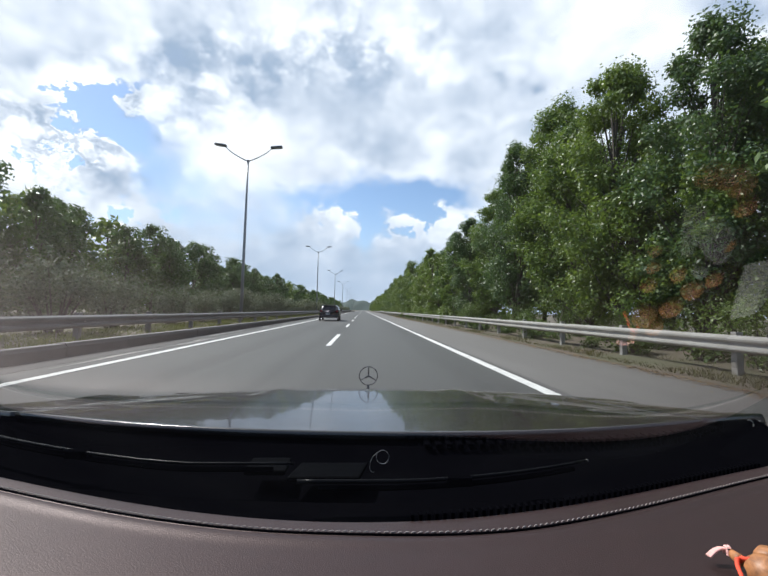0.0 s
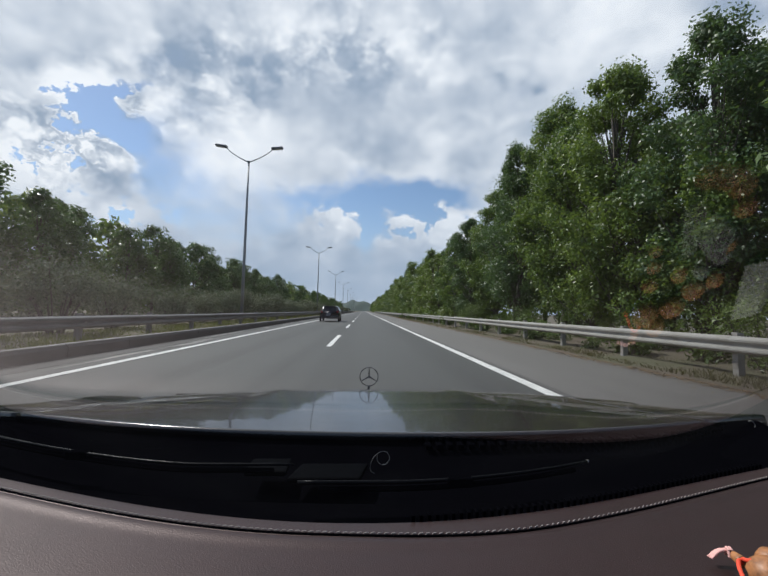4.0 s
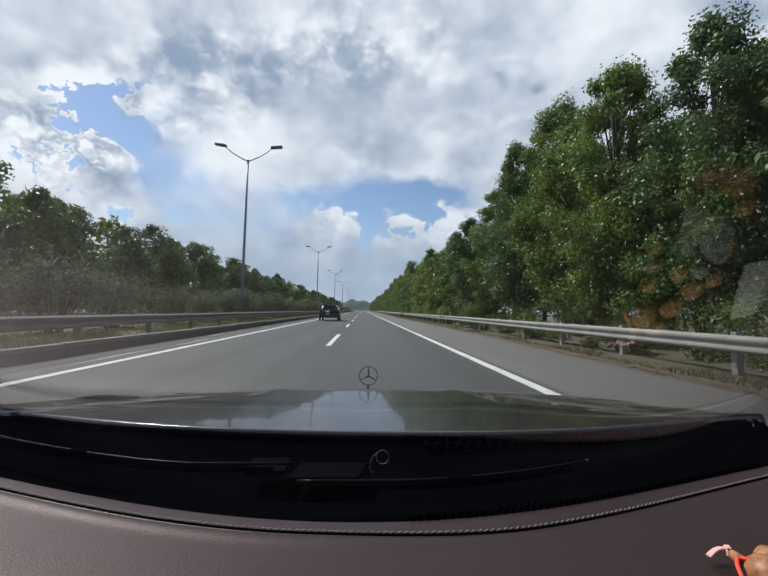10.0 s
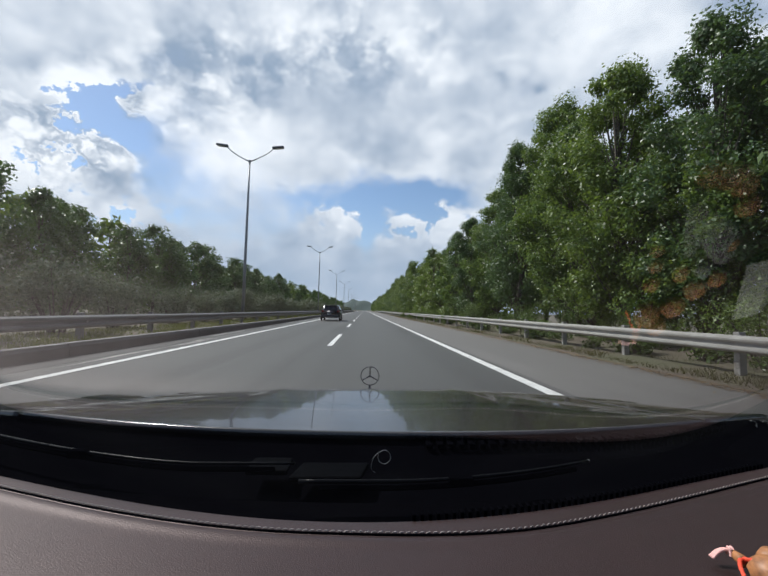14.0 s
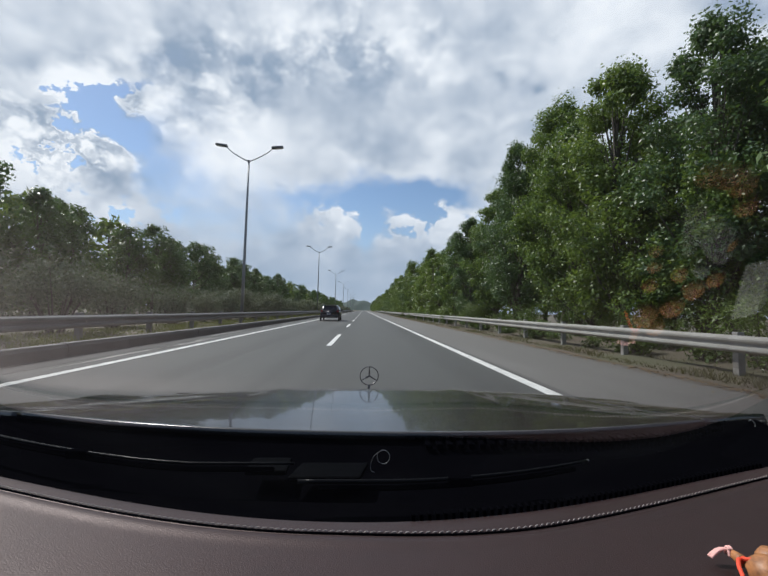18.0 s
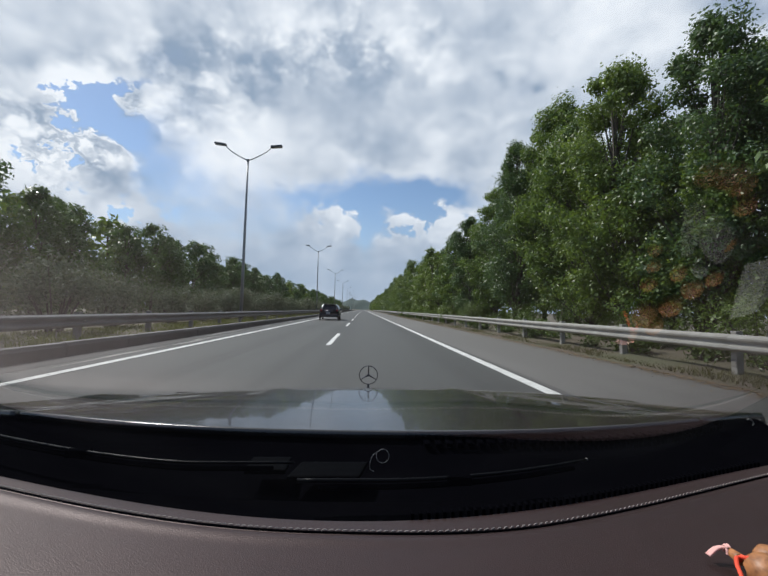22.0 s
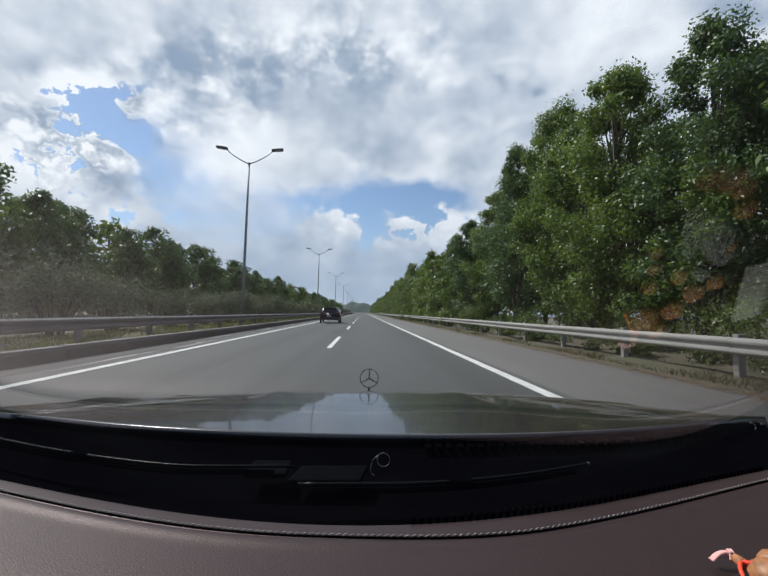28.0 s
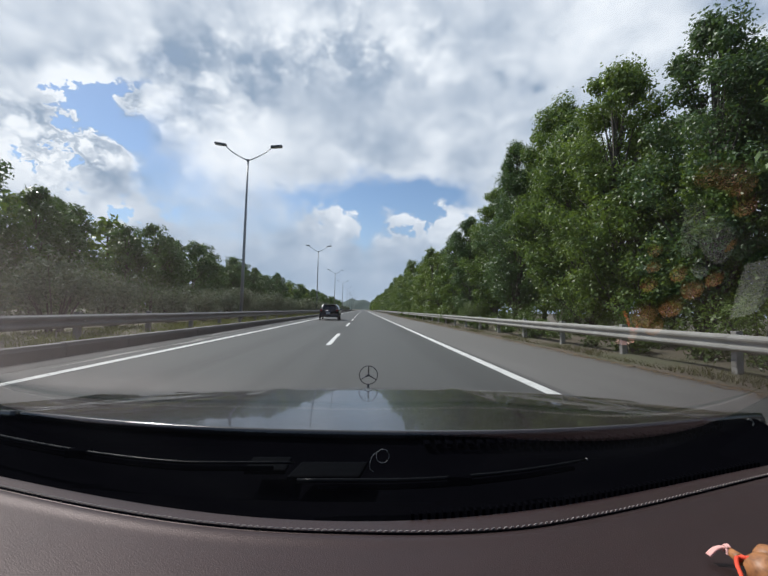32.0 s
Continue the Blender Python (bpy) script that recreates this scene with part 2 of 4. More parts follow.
def glass_material(name, tint=1.0, dirt=0.0):
    """Clear sheet glass: light passes, the surface mirrors by Fresnel, dust on it scatters a little."""
    k = Net(name)
    clear = k.node("ShaderNodeBsdfTransparent")
    clear.inputs[0].default_value = (tint, tint, tint, 1)
    gloss = k.node("ShaderNodeBsdfGlossy")
    gloss.inputs["Roughness"].default_value = 0.015
    weight = k.node("ShaderNodeLayerWeight")
    weight.inputs[0].default_value = 0.5
    steep = k.node("ShaderNodeMath")
    steep.operation = "POWER"
    steep.inputs[1].default_value = 5.0
    k.l.new(weight.outputs["Facing"], steep.inputs[0])
    m = k.node("ShaderNodeMixShader")
    both = k.node("ShaderNodeMath")
    both.operation, both.use_clamp = "MULTIPLY_ADD", True
    both.inputs[1].default_value, both.inputs[2].default_value = 0.96, 0.04
    k.l.new(steep.outputs[0], both.inputs[0])
    twice = k.node("ShaderNodeMath")                            # both faces of the dimmed pane
    twice.operation = "DIVIDE"
    over, under = k.node("ShaderNodeMath"), k.node("ShaderNodeMath")
    over.operation, over.inputs[1].default_value = "MULTIPLY", 1.05
    under.operation, under.inputs[1].default_value = "MULTIPLY_ADD", 0.05
    under.inputs[2].default_value = 1.0
    k.l.new(both.outputs[0], over.inputs[0]), k.l.new(both.outputs[0], under.inputs[0])
    k.l.new(over.outputs[0], twice.inputs[0]), k.l.new(under.outputs[0], twice.inputs[1])
    k.l.new(twice.outputs[0], m.inputs[0])
    k.l.new(clear.outputs[0], m.inputs[1]), k.l.new(gloss.outputs[0], m.inputs[2])
    last = m.outputs[0]
    if dirt:
        dust = k.node("ShaderNodeBsdfTranslucent")
        dust.inputs[0].default_value = (0.62, 0.64, 0.64, 1)
        d = k.node("ShaderNodeMixShader")
        k.put(d.inputs[0], k.ramp(k.noise(3.0, 6.0, 0.6), 0.42, 0.75, 0.0, dirt))
        k.l.new(last, d.inputs[1]), k.l.new(dust.outputs[0], d.inputs[2])
        last = d.outputs[0]
    k.l.new(last, k.out.inputs[0])
    return k.m


ASPHALT = asphalt("lane_asphalt", (0.063, 0.065, 0.062), 0.55)
SHOULDER = asphalt("shoulder_asphalt", (0.132, 0.127, 0.119), 0.25)
JOINT = asphalt("joint_asphalt", (0.088, 0.086, 0.082), 0.3)
GUTTER = worn("gutter_concrete", (0.062, 0.062, 0.060), 0.85, grain=60, stain=0.9, dirt=(0.05, 0.05, 0.045))
PAINT = worn("road_paint", (0.72, 0.72, 0.69), 0.6, grain=90, stain=3.0, vary=0.12, dirt=(0.30, 0.30, 0.29), dirt_amount=0.55)
# one stained kerb concrete twice: shade in the face colour, sunlight in the top's
KERB_SHADED = worn("kerb_shaded_concrete", (0.075, 0.073, 0.068), 0.85, grain=50, stain=1.2, dirt=(0.05, 0.052, 0.045), dirt_amount=0.8)
KERB_SUNLIT = worn("kerb_sunlit_concrete", (0.24, 0.235, 0.22), 0.9, grain=50, stain=1.6, dirt=(0.09, 0.09, 0.08), dirt_amount=0.8)
PALE_STREAK = worn("gutter_dust", (0.32, 0.31, 0.29), 0.95, grain=60, stain=2.0, vary=0.25, dirt=(0.10, 0.10, 0.095), dirt_amount=0.6)
ZINC = worn("galvanised_steel", (0.32, 0.313, 0.292), 0.55, 0.15, grain=30, stain=1.0, vary=0.16, dirt=(0.24, 0.22, 0.19), dirt_amount=0.6)
# darker copy of ZINC: the left rail's shaded side put into its colour
ZINC_SHADED = worn("shaded_weathered_steel", (0.15, 0.15, 0.145), 0.6, 0.1, grain=30, stain=1.0, vary=0.2, dirt=(0.09, 0.085, 0.075), dirt_amount=0.7)
ZINC_POST = worn("post_steel", (0.38, 0.37, 0.35), 0.55, 0.5, grain=30, stain=3.0, vary=0.2, dirt=(0.14, 0.11, 0.08), dirt_amount=0.6)
MAST = worn("mast_steel", (0.25, 0.26, 0.27), 0.5, 0.5, grain=25, stain=0.8, vary=0.12)
LAMP_GREY = worn("lamp_housing", (0.11, 0.12, 0.13), 0.45, 0.2, grain=30, vary=0.12)
LENS = worn("lamp_lens", (0.55, 0.56, 0.55), 0.2, grain=10, vary=0.05)
EARTH = worn("verge_earth", (0.105, 0.084, 0.064), 0.95, grain=14, stain=0.5, vary=0.5, dirt=(0.07, 0.085, 0.035), dirt_amount=0.8, bump=0.7, distance=0.03)
BARK = worn("bark", (0.075, 0.065, 0.052), 0.9, grain=12, stain=2.0, vary=0.45, dirt=(0.15, 0.14, 0.12), bump=0.8, distance=0.02)
LEAF_A = leafage("acacia_leaf", (0.028, 0.064, 0.016), (0.165, 0.245, 0.058), 0.42, 0.36)
LEAF_B = leafage("dark_leaf", (0.026, 0.060, 0.024), (0.105, 0.175, 0.062))
LEAF_H = leafage("hedge_leaf", (0.050, 0.068, 0.040), (0.200, 0.235, 0.155), 0.75, 0.12)
LEAF_U = leafage("undergrowth_leaf", (0.034, 0.070, 0.018), (0.130, 0.200, 0.050))
GRASS = leafage("grass_blade", (0.050, 0.080, 0.018), (0.165, 0.185, 0.050), 0.6, 0.3)
DRY_GRASS = leafage("verge_blade", (0.050, 0.062, 0.020), (0.155, 0.150, 0.066), 0.6, 0.25)
LITTER = leafage("dry_leaf", (0.09, 0.060, 0.032), (0.24, 0.180, 0.100), 0.7, 0.1)
HILL = worn("wooded_hill", (0.060, 0.085, 0.075), 1.0, grain=0.05, stain=0.01, vary=0.4)
LACQUER = Net("bonnet_lacquer")
LACQUER = LACQUER.surface(LACQUER.mix(LACQUER.noise(900.0, 2.0), (0.015, 0.0155, 0.015, 1), (0.026, 0.0265, 0.026, 1)), 0.22,
                          0.0, LACQUER.bump(LACQUER.noise(14.0, 3.0), 0.012, 0.004), Coat_Weight=0.65, Coat_Roughness=0.035)
BLACK_PLASTIC = worn("black_plastic", (0.0022, 0.0022, 0.0031), 0.9, grain=120, stain=6, vary=0.3, Specular_IOR_Level=0.0)
BLACK_GLOSS = worn("black_gloss", (0.003, 0.003, 0.0035), 0.22, grain=80, stain=5, vary=0.25, bump=0.02, Specular_IOR_Level=0.25)
BLACK_SATIN = worn("black_satin", (0.004, 0.004, 0.0048), 0.32, grain=80, stain=5, vary=0.25, bump=0.02, Specular_IOR_Level=0.10)
RUBBER = worn("tyre_rubber", (0.02, 0.02, 0.02), 0.85, grain=60, vary=0.3)
COWL_BLACK = worn("cowl_plastic", (0.0022, 0.0022, 0.0026), 0.45, grain=80, stain=5, vary=0.25, bump=0.02, Specular_IOR_Level=0.008)
CHROME = worn("chrome", (0.75, 0.76, 0.78), 0.12, 1.0, grain=60, vary=0.04, bump=0.02)
DARK_CHROME = worn("dark_chrome", (0.10, 0.10, 0.11), 0.25, 0.8, grain=60, vary=0.1, bump=0.02)
LINING = worn("headliner_cloth", (0.20, 0.19, 0.18), 0.95, grain=200, vary=0.15)
LEATHER = leather_material()
THREAD = worn("seam_thread", (0.33, 0.29, 0.27), 0.8, grain=900, vary=0.2)
WOOD = worn("varnished_wood", (0.38, 0.165, 0.062), 0.5, grain=260, stain=150, vary=0.35, dirt=(0.10, 0.036, 0.014), dirt_amount=0.9, bump=0.4, distance=0.0008)
CORD_PINK = worn("pink_cord", (0.72, 0.40, 0.36), 0.85, grain=900, vary=0.2)
CORD_RED = worn("red_cord", (0.70, 0.07, 0.03), 0.7, grain=900, vary=0.2)
PALE = worn("pale_tag", (0.20, 0.19, 0.17), 0.6, grain=60, vary=0.1)
WINDSCREEN_GLASS = glass_material("windscreen_glass", 0.98, 0.003)
SIDE_GLASS = glass_material("side_glass", 0.85)
CAR_GLASS = worn("tinted_glass", (0.012, 0.014, 0.016), 0.06, grain=5, vary=0.1, bump=0.0)
CAR_PAINT = worn("dark_car_paint", (0.022, 0.021, 0.026), 0.25, 0.3, grain=300, vary=0.15, bump=0.01, Coat_Weight=0.7)
TAIL_RED = worn("tail_lamp_red", (0.20, 0.012, 0.016), 0.2, grain=40, vary=0.1)
PLATE = worn("plate_white", (0.62, 0.62, 0.60), 0.4, grain=40, vary=0.08)

# ---- mesh helpers ----


def finish(name, mesh, material, parent=None, label="", smooth=False):
    if material is not None and not mesh.materials:
        mesh.materials.append(material)
    if smooth:
        mesh.polygons.foreach_set("use_smooth", [True] * len(mesh.polygons))
    ob = new(name, mesh)
    if parent is not None:
        ob.parent = parent
    if label:
        ob["label"] = label
    return ob


def part(name, bm, material, parent=None, label="", smooth=False):
    mesh = bpy.data.meshes.new(name)
    bmesh.ops.recalc_face_normals(bm, faces=bm.faces[:])
    bm.to_mesh(mesh)
    bm.free()
    return finish(name, mesh, material, parent, label, smooth)


def mesh_np(name, verts, faces):
    """A mesh from arrays: verts n x 3, faces m x k."""
    mesh = bpy.data.meshes.new(name)
    verts, faces = np.asarray(verts, np.float32), np.asarray(faces, np.int32)
    k = faces.shape[1]
    mesh.vertices.add(len(verts)), mesh.loops.add(faces.size), mesh.polygons.add(len(faces))
    mesh.vertices.foreach_set("co", verts.ravel())
    mesh.loops.foreach_set("vertex_index", faces.ravel())
    mesh.polygons.foreach_set("loop_start", np.arange(0, faces.size, k, dtype=np.int32))
    mesh.update(calc_edges=True)
    return mesh


def box(bm, x0, x1, y0, y1, z0, z1, bevel=0.0):
    made = bmesh.ops.create_cube(bm, size=1.0)["verts"]
    for v in made:
        v.co = Vector(((x0 + x1) / 2 + v.co.x * (x1 - x0), (y0 + y1) / 2 + v.co.y * (y1 - y0), (z0 + z1) / 2 + v.co.z * (z1 - z0)))
    if bevel:
        edges = list({e for v in made for e in v.link_edges})
        bmesh.ops.bevel(bm, geom=edges, offset=bevel, segments=2, affect="EDGES", profile=0.6)
    return bm


def tube(bm, points, radii, sides=8, cap=True):
    """A tapered tube along points."""
    rings, points = [], [Vector(p) for p in points]
    for i, p in enumerate(points):
        along = (points[min(i + 1, len(points) - 1)] - points[max(i - 1, 0)]).normalized()
        a = along.orthogonal().normalized() if abs(along.z) < 0.9 else along.cross(Vector((0, 1, 0))).normalized()
        if abs(along.z) < 0.9:
            a = along.cross(Vector((0, 0, 1))).normalized()
        b = along.cross(a)
        r = radii[i] if isinstance(radii, (list, tuple)) else radii
        rings.append([bm.verts.new(p + (a * math.cos(k * math.tau / sides) + b * math.sin(k * math.tau / sides)) * r) for k in range(sides)])
    for lo, hi in zip(rings, rings[1:]):
        for k in range(sides):
            bm.faces.new((lo[k], lo[(k + 1) % sides], hi[(k + 1) % sides], hi[k]))
    if cap:
        bm.faces.new(rings[0][::-1]), bm.faces.new(rings[-1])
    return bm


def rounded(pts, radii, steps=6):
    """Points and radii drawn through with a smooth curve."""
    out, rad = [], []
    for i in range(len(pts) - 1):
        a, b, c, d = (Vector(pts[min(max(i + k, 0), len(pts) - 1)]) for k in (-1, 0, 1, 2))
        for j in range(steps):
            t = j / steps
            out.append(0.5 * (2 * b + (c - a) * t + (2 * a - 5 * b + 4 * c - d) * t * t + (3 * b - a - 3 * c + d) * t ** 3))
            rad.append(radii[i] + (radii[i + 1] - radii[i]) * t)
    return out + [Vector(pts[-1])], rad + [radii[-1]]


def grid_surface(fn, nu, nv, thick=0.0):
    """A sheet through fn(u, v), u and v from 0 to 1, with an optional underside thick metres below."""
    us, vs = np.linspace(0, 1, nu), np.linspace(0, 1, nv)
    top = np.array([fn(u, v) for v in vs for u in us])
    idx = lambda i, j: j * nu + i
    faces = [(idx(i, j), idx(i + 1, j), idx(i + 1, j + 1), idx(i, j + 1)) for j in range(nv - 1) for i in range(nu - 1)]
    if thick:
        n = len(top)
        top = np.vstack([top, top - np.array([0, 0, thick])])
        faces += [tuple(n + k for k in f[::-1]) for f in faces]
        rim = [idx(i, 0) for i in range(nu)] + [idx(nu - 1, j) for j in range(1, nv)] + [idx(i, nv - 1) for i in range(nu - 2, -1, -1)] + [idx(0, j) for j in range(nv - 2, 0, -1)]
        faces += [(a, a + n, b + n, b) for a, b in zip(rim, rim[1:] + rim[:1])]
    return top, faces


def extrude_profile(bm, profile, y0, y1, closed=True):
    """A cross-section of (x, z) pairs drawn out along y."""
    a = [bm.verts.new((x, y0, z)) for x, z in profile]
    b = [bm.verts.new((x, y1, z)) for x, z in profile]
    n = len(profile)
    for i in range(n if closed else n - 1):
        bm.faces.new((a[i], a[(i + 1) % n], b[(i + 1) % n], b[i]))
    if closed:
        bm.faces.new(a[::-1]), bm.faces.new(b)
    return bm


def thing(name, label, category, group="", at=(0, 0, 0), turn=0.0, scale=1.0):
    ob = new(name)
    ob.empty_display_size = 0.2
    ob.matrix_basis = pose(*at, 0, 0, turn) @ Matrix.Scale(scale, 4)
    return tagged(ob, label, category, group)


# ---- ground, road ----
LINE_LEFT, LINE_MID, LINE_RIGHT = -4.72, -1.02, 2.65
KERB_X, RAIL_LEFT, RAIL_RIGHT, SHOULDER_END = -6.02, -6.70, 6.66, 5.86


def plain_sheet(name, x0, x1, y0, y1, z, material, label, category, nx=2, ny=2, rough=0.0):
    def fn(u, v):
        x, y = x0 + (x1 - x0) * u, y0 + (y1 - y0) * v
        return (x, y, z + (rough * noise.noise((x * 0.6, y * 0.6, 0.0)) if rough else 0.0))
    verts, faces = grid_surface(fn, nx, ny)
    return tagged(finish(name, mesh_np(name, verts, faces), material), label, category, kind="structure")


plain_sheet("ground", -2600, 2600, -700, 4300, -0.06, EARTH, "grassy brown earth beside and beyond the motorway", "ground", 3, 3)
bm = box(bmesh.new(), KERB_X, LINE_RIGHT + 0.16, -80, 1500, -0.3, 0.0)
tagged(part("road", bm, ASPHALT), "dark grey worn asphalt of two motorway lanes", "road", kind="structure")
bm = box(bmesh.new(), LINE_RIGHT + 0.16, SHOULDER_END, -80, 1500, -0.3, -0.004)
tagged(part("road_shoulder", bm, SHOULDER), "paler dusty asphalt hard shoulder beside the edge line", "shoulder", kind="structure")
bm = box(bmesh.new(), LINE_RIGHT + 0.105, LINE_RIGHT + 0.25, -80, 900, -0.2, 0.0035)
tagged(part("shoulder_joint", bm, JOINT), "narrow dark asphalt strip beside the edge line", "asphalt joint", kind="structure")
bm = box(bmesh.new(), KERB_X + 0.02, KERB_X + 0.62, -80, 1500, -0.2, 0.004)
tagged(part("gutter", bm, GUTTER), "dark damp concrete gutter strip along the median kerb", "gutter", kind="structure")
for name, x, w in (("edge_line_left", LINE_LEFT, 0.17), ("edge_line_right", LINE_RIGHT, 0.19)):
    bm = box(bmesh.new(), x - w / 2, x + w / 2, -60, 900, -0.002, 0.0045)
    tagged(part(name, bm, PAINT), "worn solid white painted edge line on asphalt", "road marking", kind="structure")
dash_mesh = None
for i in range(0, 40):
    if dash_mesh is None:
        mark = part("lane_dash", box(bmesh.new(), -0.075, 0.075, -2.6, 2.6, -0.002, 0.0045, 0.001), PAINT)
        dash_mesh = mark.data
    else:
        mark = new("lane_dash", dash_mesh)
    mark.location = (LINE_MID, 14.0 + 12.4 * i, 0)
    tagged(mark, "worn white broken lane line painted on asphalt", "road marking", "broken lane lines")


def kerb_section():
    return [(0, -0.1), (0.015, 0.20), (-0.03, 0.265), (-0.22, 0.27), (-0.24, -0.1)]


kerb = thing("median_kerb", "stained concrete kerb edging the grassy median, shade put into its dark face", "kerb")
kerb["kind"] = "structure"
block = None
for i in range(-4, 150):
    if i > 60 and i % 30:
        continue
    length = 1.985 if i <= 60 else 60.0
    if i <= 60:
        if block is None:
            block = part("kerb_stone", extrude_profile(bmesh.new(), kerb_section(), 0, length), KERB_SHADED, kerb)
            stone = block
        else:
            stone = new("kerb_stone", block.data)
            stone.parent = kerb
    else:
        stone = part("kerb_stone", extrude_profile(bmesh.new(), kerb_section(), 0, length), KERB_SHADED, kerb)
    stone.location = (KERB_X + random.uniform(-0.006, 0.006), i * 2.0, random.uniform(-0.006, 0.006))

# added thin strips that paint the sunlit top onto the kerb stones
cap_mesh = None
for i in range(-4, 61):
    if cap_mesh is None:
        cap = part("kerb_sunlit_top", box(bmesh.new(), -0.215, -0.035, 0.0, 1.96, 0.262, 0.278, 0.004), KERB_SUNLIT, kerb, "kerb top with sunlight put into its pale colour")
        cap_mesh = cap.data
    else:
        cap = new("kerb_sunlit_top", cap_mesh)
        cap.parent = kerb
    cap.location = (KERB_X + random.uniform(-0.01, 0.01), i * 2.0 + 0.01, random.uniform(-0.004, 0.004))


def pale_streaks(seed):
    """Long ragged streaks along the gutter, paler than its concrete."""
    g = random.Random(seed)
    verts, faces = [], []
    y = 3.0
    while y < 110:
        length, mid = g.uniform(1.5, 5.0), KERB_X + g.uniform(0.30, 0.95)
        n = 12
        for k in range(n + 1):
            w = 0.055 * math.sin(math.pi * (k + 0.3) / (n + 0.6)) * g.uniform(0.5, 1.3)
            drift = mid + 0.03 * math.sin(k * 0.8 + y)
            verts += [(drift - w, y + length * k / n, 0.0062), (drift + w, y + length * k / n, 0.0062)]
            if k:
                b = len(verts)
                faces.append((b - 4, b - 3, b - 1, b - 2))
        y += length * g.uniform(0.5, 1.6)
    return tagged(finish("gutter_dust", mesh_np("gutter_dust", verts, faces), PALE_STREAK), "long pale ragged streaks along the gutter", "dust", kind="stuff")


pale_streaks(4)
tagged(finish("median_strip", mesh_np("median_strip", *grid_surface(lambda u, v: (-11.5 + u * 5.1, -20 + v * 520, 0.20 + 0.05 * noise.noise((u * 6, v * 170, 3.0))), 14, 260)), EARTH),
       "dry grassy median strip behind the kerb", "verge", kind="structure")
tagged(finish("roadside_verge", mesh_np("roadside_verge", *grid_surface(lambda u, v: (SHOULDER_END - 0.05 + u * 9, -15 + v * 515, -0.03 + 0.10 * min(1, u * 6) * (1 + noise.noise((u * 14, v * 240, 7.0))) + u * 0.3), 24, 300)), EARTH),
       "weedy brown earth verge beyond the hard shoulder", "verge", kind="structure")

# ---- guard rails ----


def w_beam(length):
    face = [(0.000, 0.0), (0.016, 0.014), (0.078, 0.040), (0.086, 0.062), (0.080, 0.098), (0.010, 0.128), (0.002, 0.155),
            (0.010, 0.182), (0.080, 0.212), (0.086, 0.248), (0.078, 0.270), (0.016, 0.296), (0.000, 0.310)]
    inner = [(x - 0.006, z) for x, z in face[::-1]]
    return extrude_profile(bmesh.new(), face + inner, 0.0, length)


def rail_post():
    bm = box(bmesh.new(), -0.225, -0.09, -0.055, 0.055, -0.35, 0.86, 0.006)
    return bm


def guardrail(name, x, facing, label, lift, steel):
    root = thing(name, label, "guardrail", at=(x, 0, lift), turn=0 if facing > 0 else 180)
    s = 1 if facing > 0 else -1
    beam = post = spacer = bolt = sticker = None
    for i in range(-2, 40):
        y = s * (i * 6.0 + 0.5)
        if beam is None:
            o = beam = part("beam", w_beam(6.04), steel, root, smooth=False)
        else:
            o = new("beam", beam.data)
            o.parent = root
        o.location = (0.003 * (i % 2), y if s > 0 else y - 6.0, 0.49 + 0.004 * math.sin(i * 2.1))
    for i in range(-4, 78):
        y = s * (i * 3.0 + 0.5)
        made = []
        if post is None:
            post = part("post", rail_post(), ZINC_POST if steel is ZINC else steel, root)
            spacer = part("spacer", box(bmesh.new(), -0.088, 0.0, -0.05, 0.05, 0.50, 0.78, 0.008), ZINC_POST, root)
            bolt = part("bolt", box(bmesh.new(), 0.004, 0.022, -0.016, 0.016, 0.628, 0.660, 0.006), ZINC, root)
            sticker = part("reflector", box(bmesh.new(), -0.088, -0.083, -0.045, 0.045, 0.20, 0.33, 0.002), PALE, root, "small pale reflector plate")
            made = [post, spacer, bolt, sticker]
        else:
            for o in (post, spacer, bolt, sticker):
                if o is sticker and i % 2:
                    continue
                c = new(o.name.split(".")[0], o.data)
                c.parent = root
                made.append(c)
                if o is sticker:
                    c["label"] = "small pale reflector plate"
        for o in made:
            o.location = (0, y, 0)
    return root


guardrail("guardrail", RAIL_RIGHT + 0.08, -1, "galvanised steel guardrail on posts beside the hard shoulder", 0.0, ZINC)
guardrail("guardrail", RAIL_LEFT - 0.08, 1, "weathered galvanised steel guardrail along the grassy median, shade put into its colour", 0.02, ZINC_SHADED)

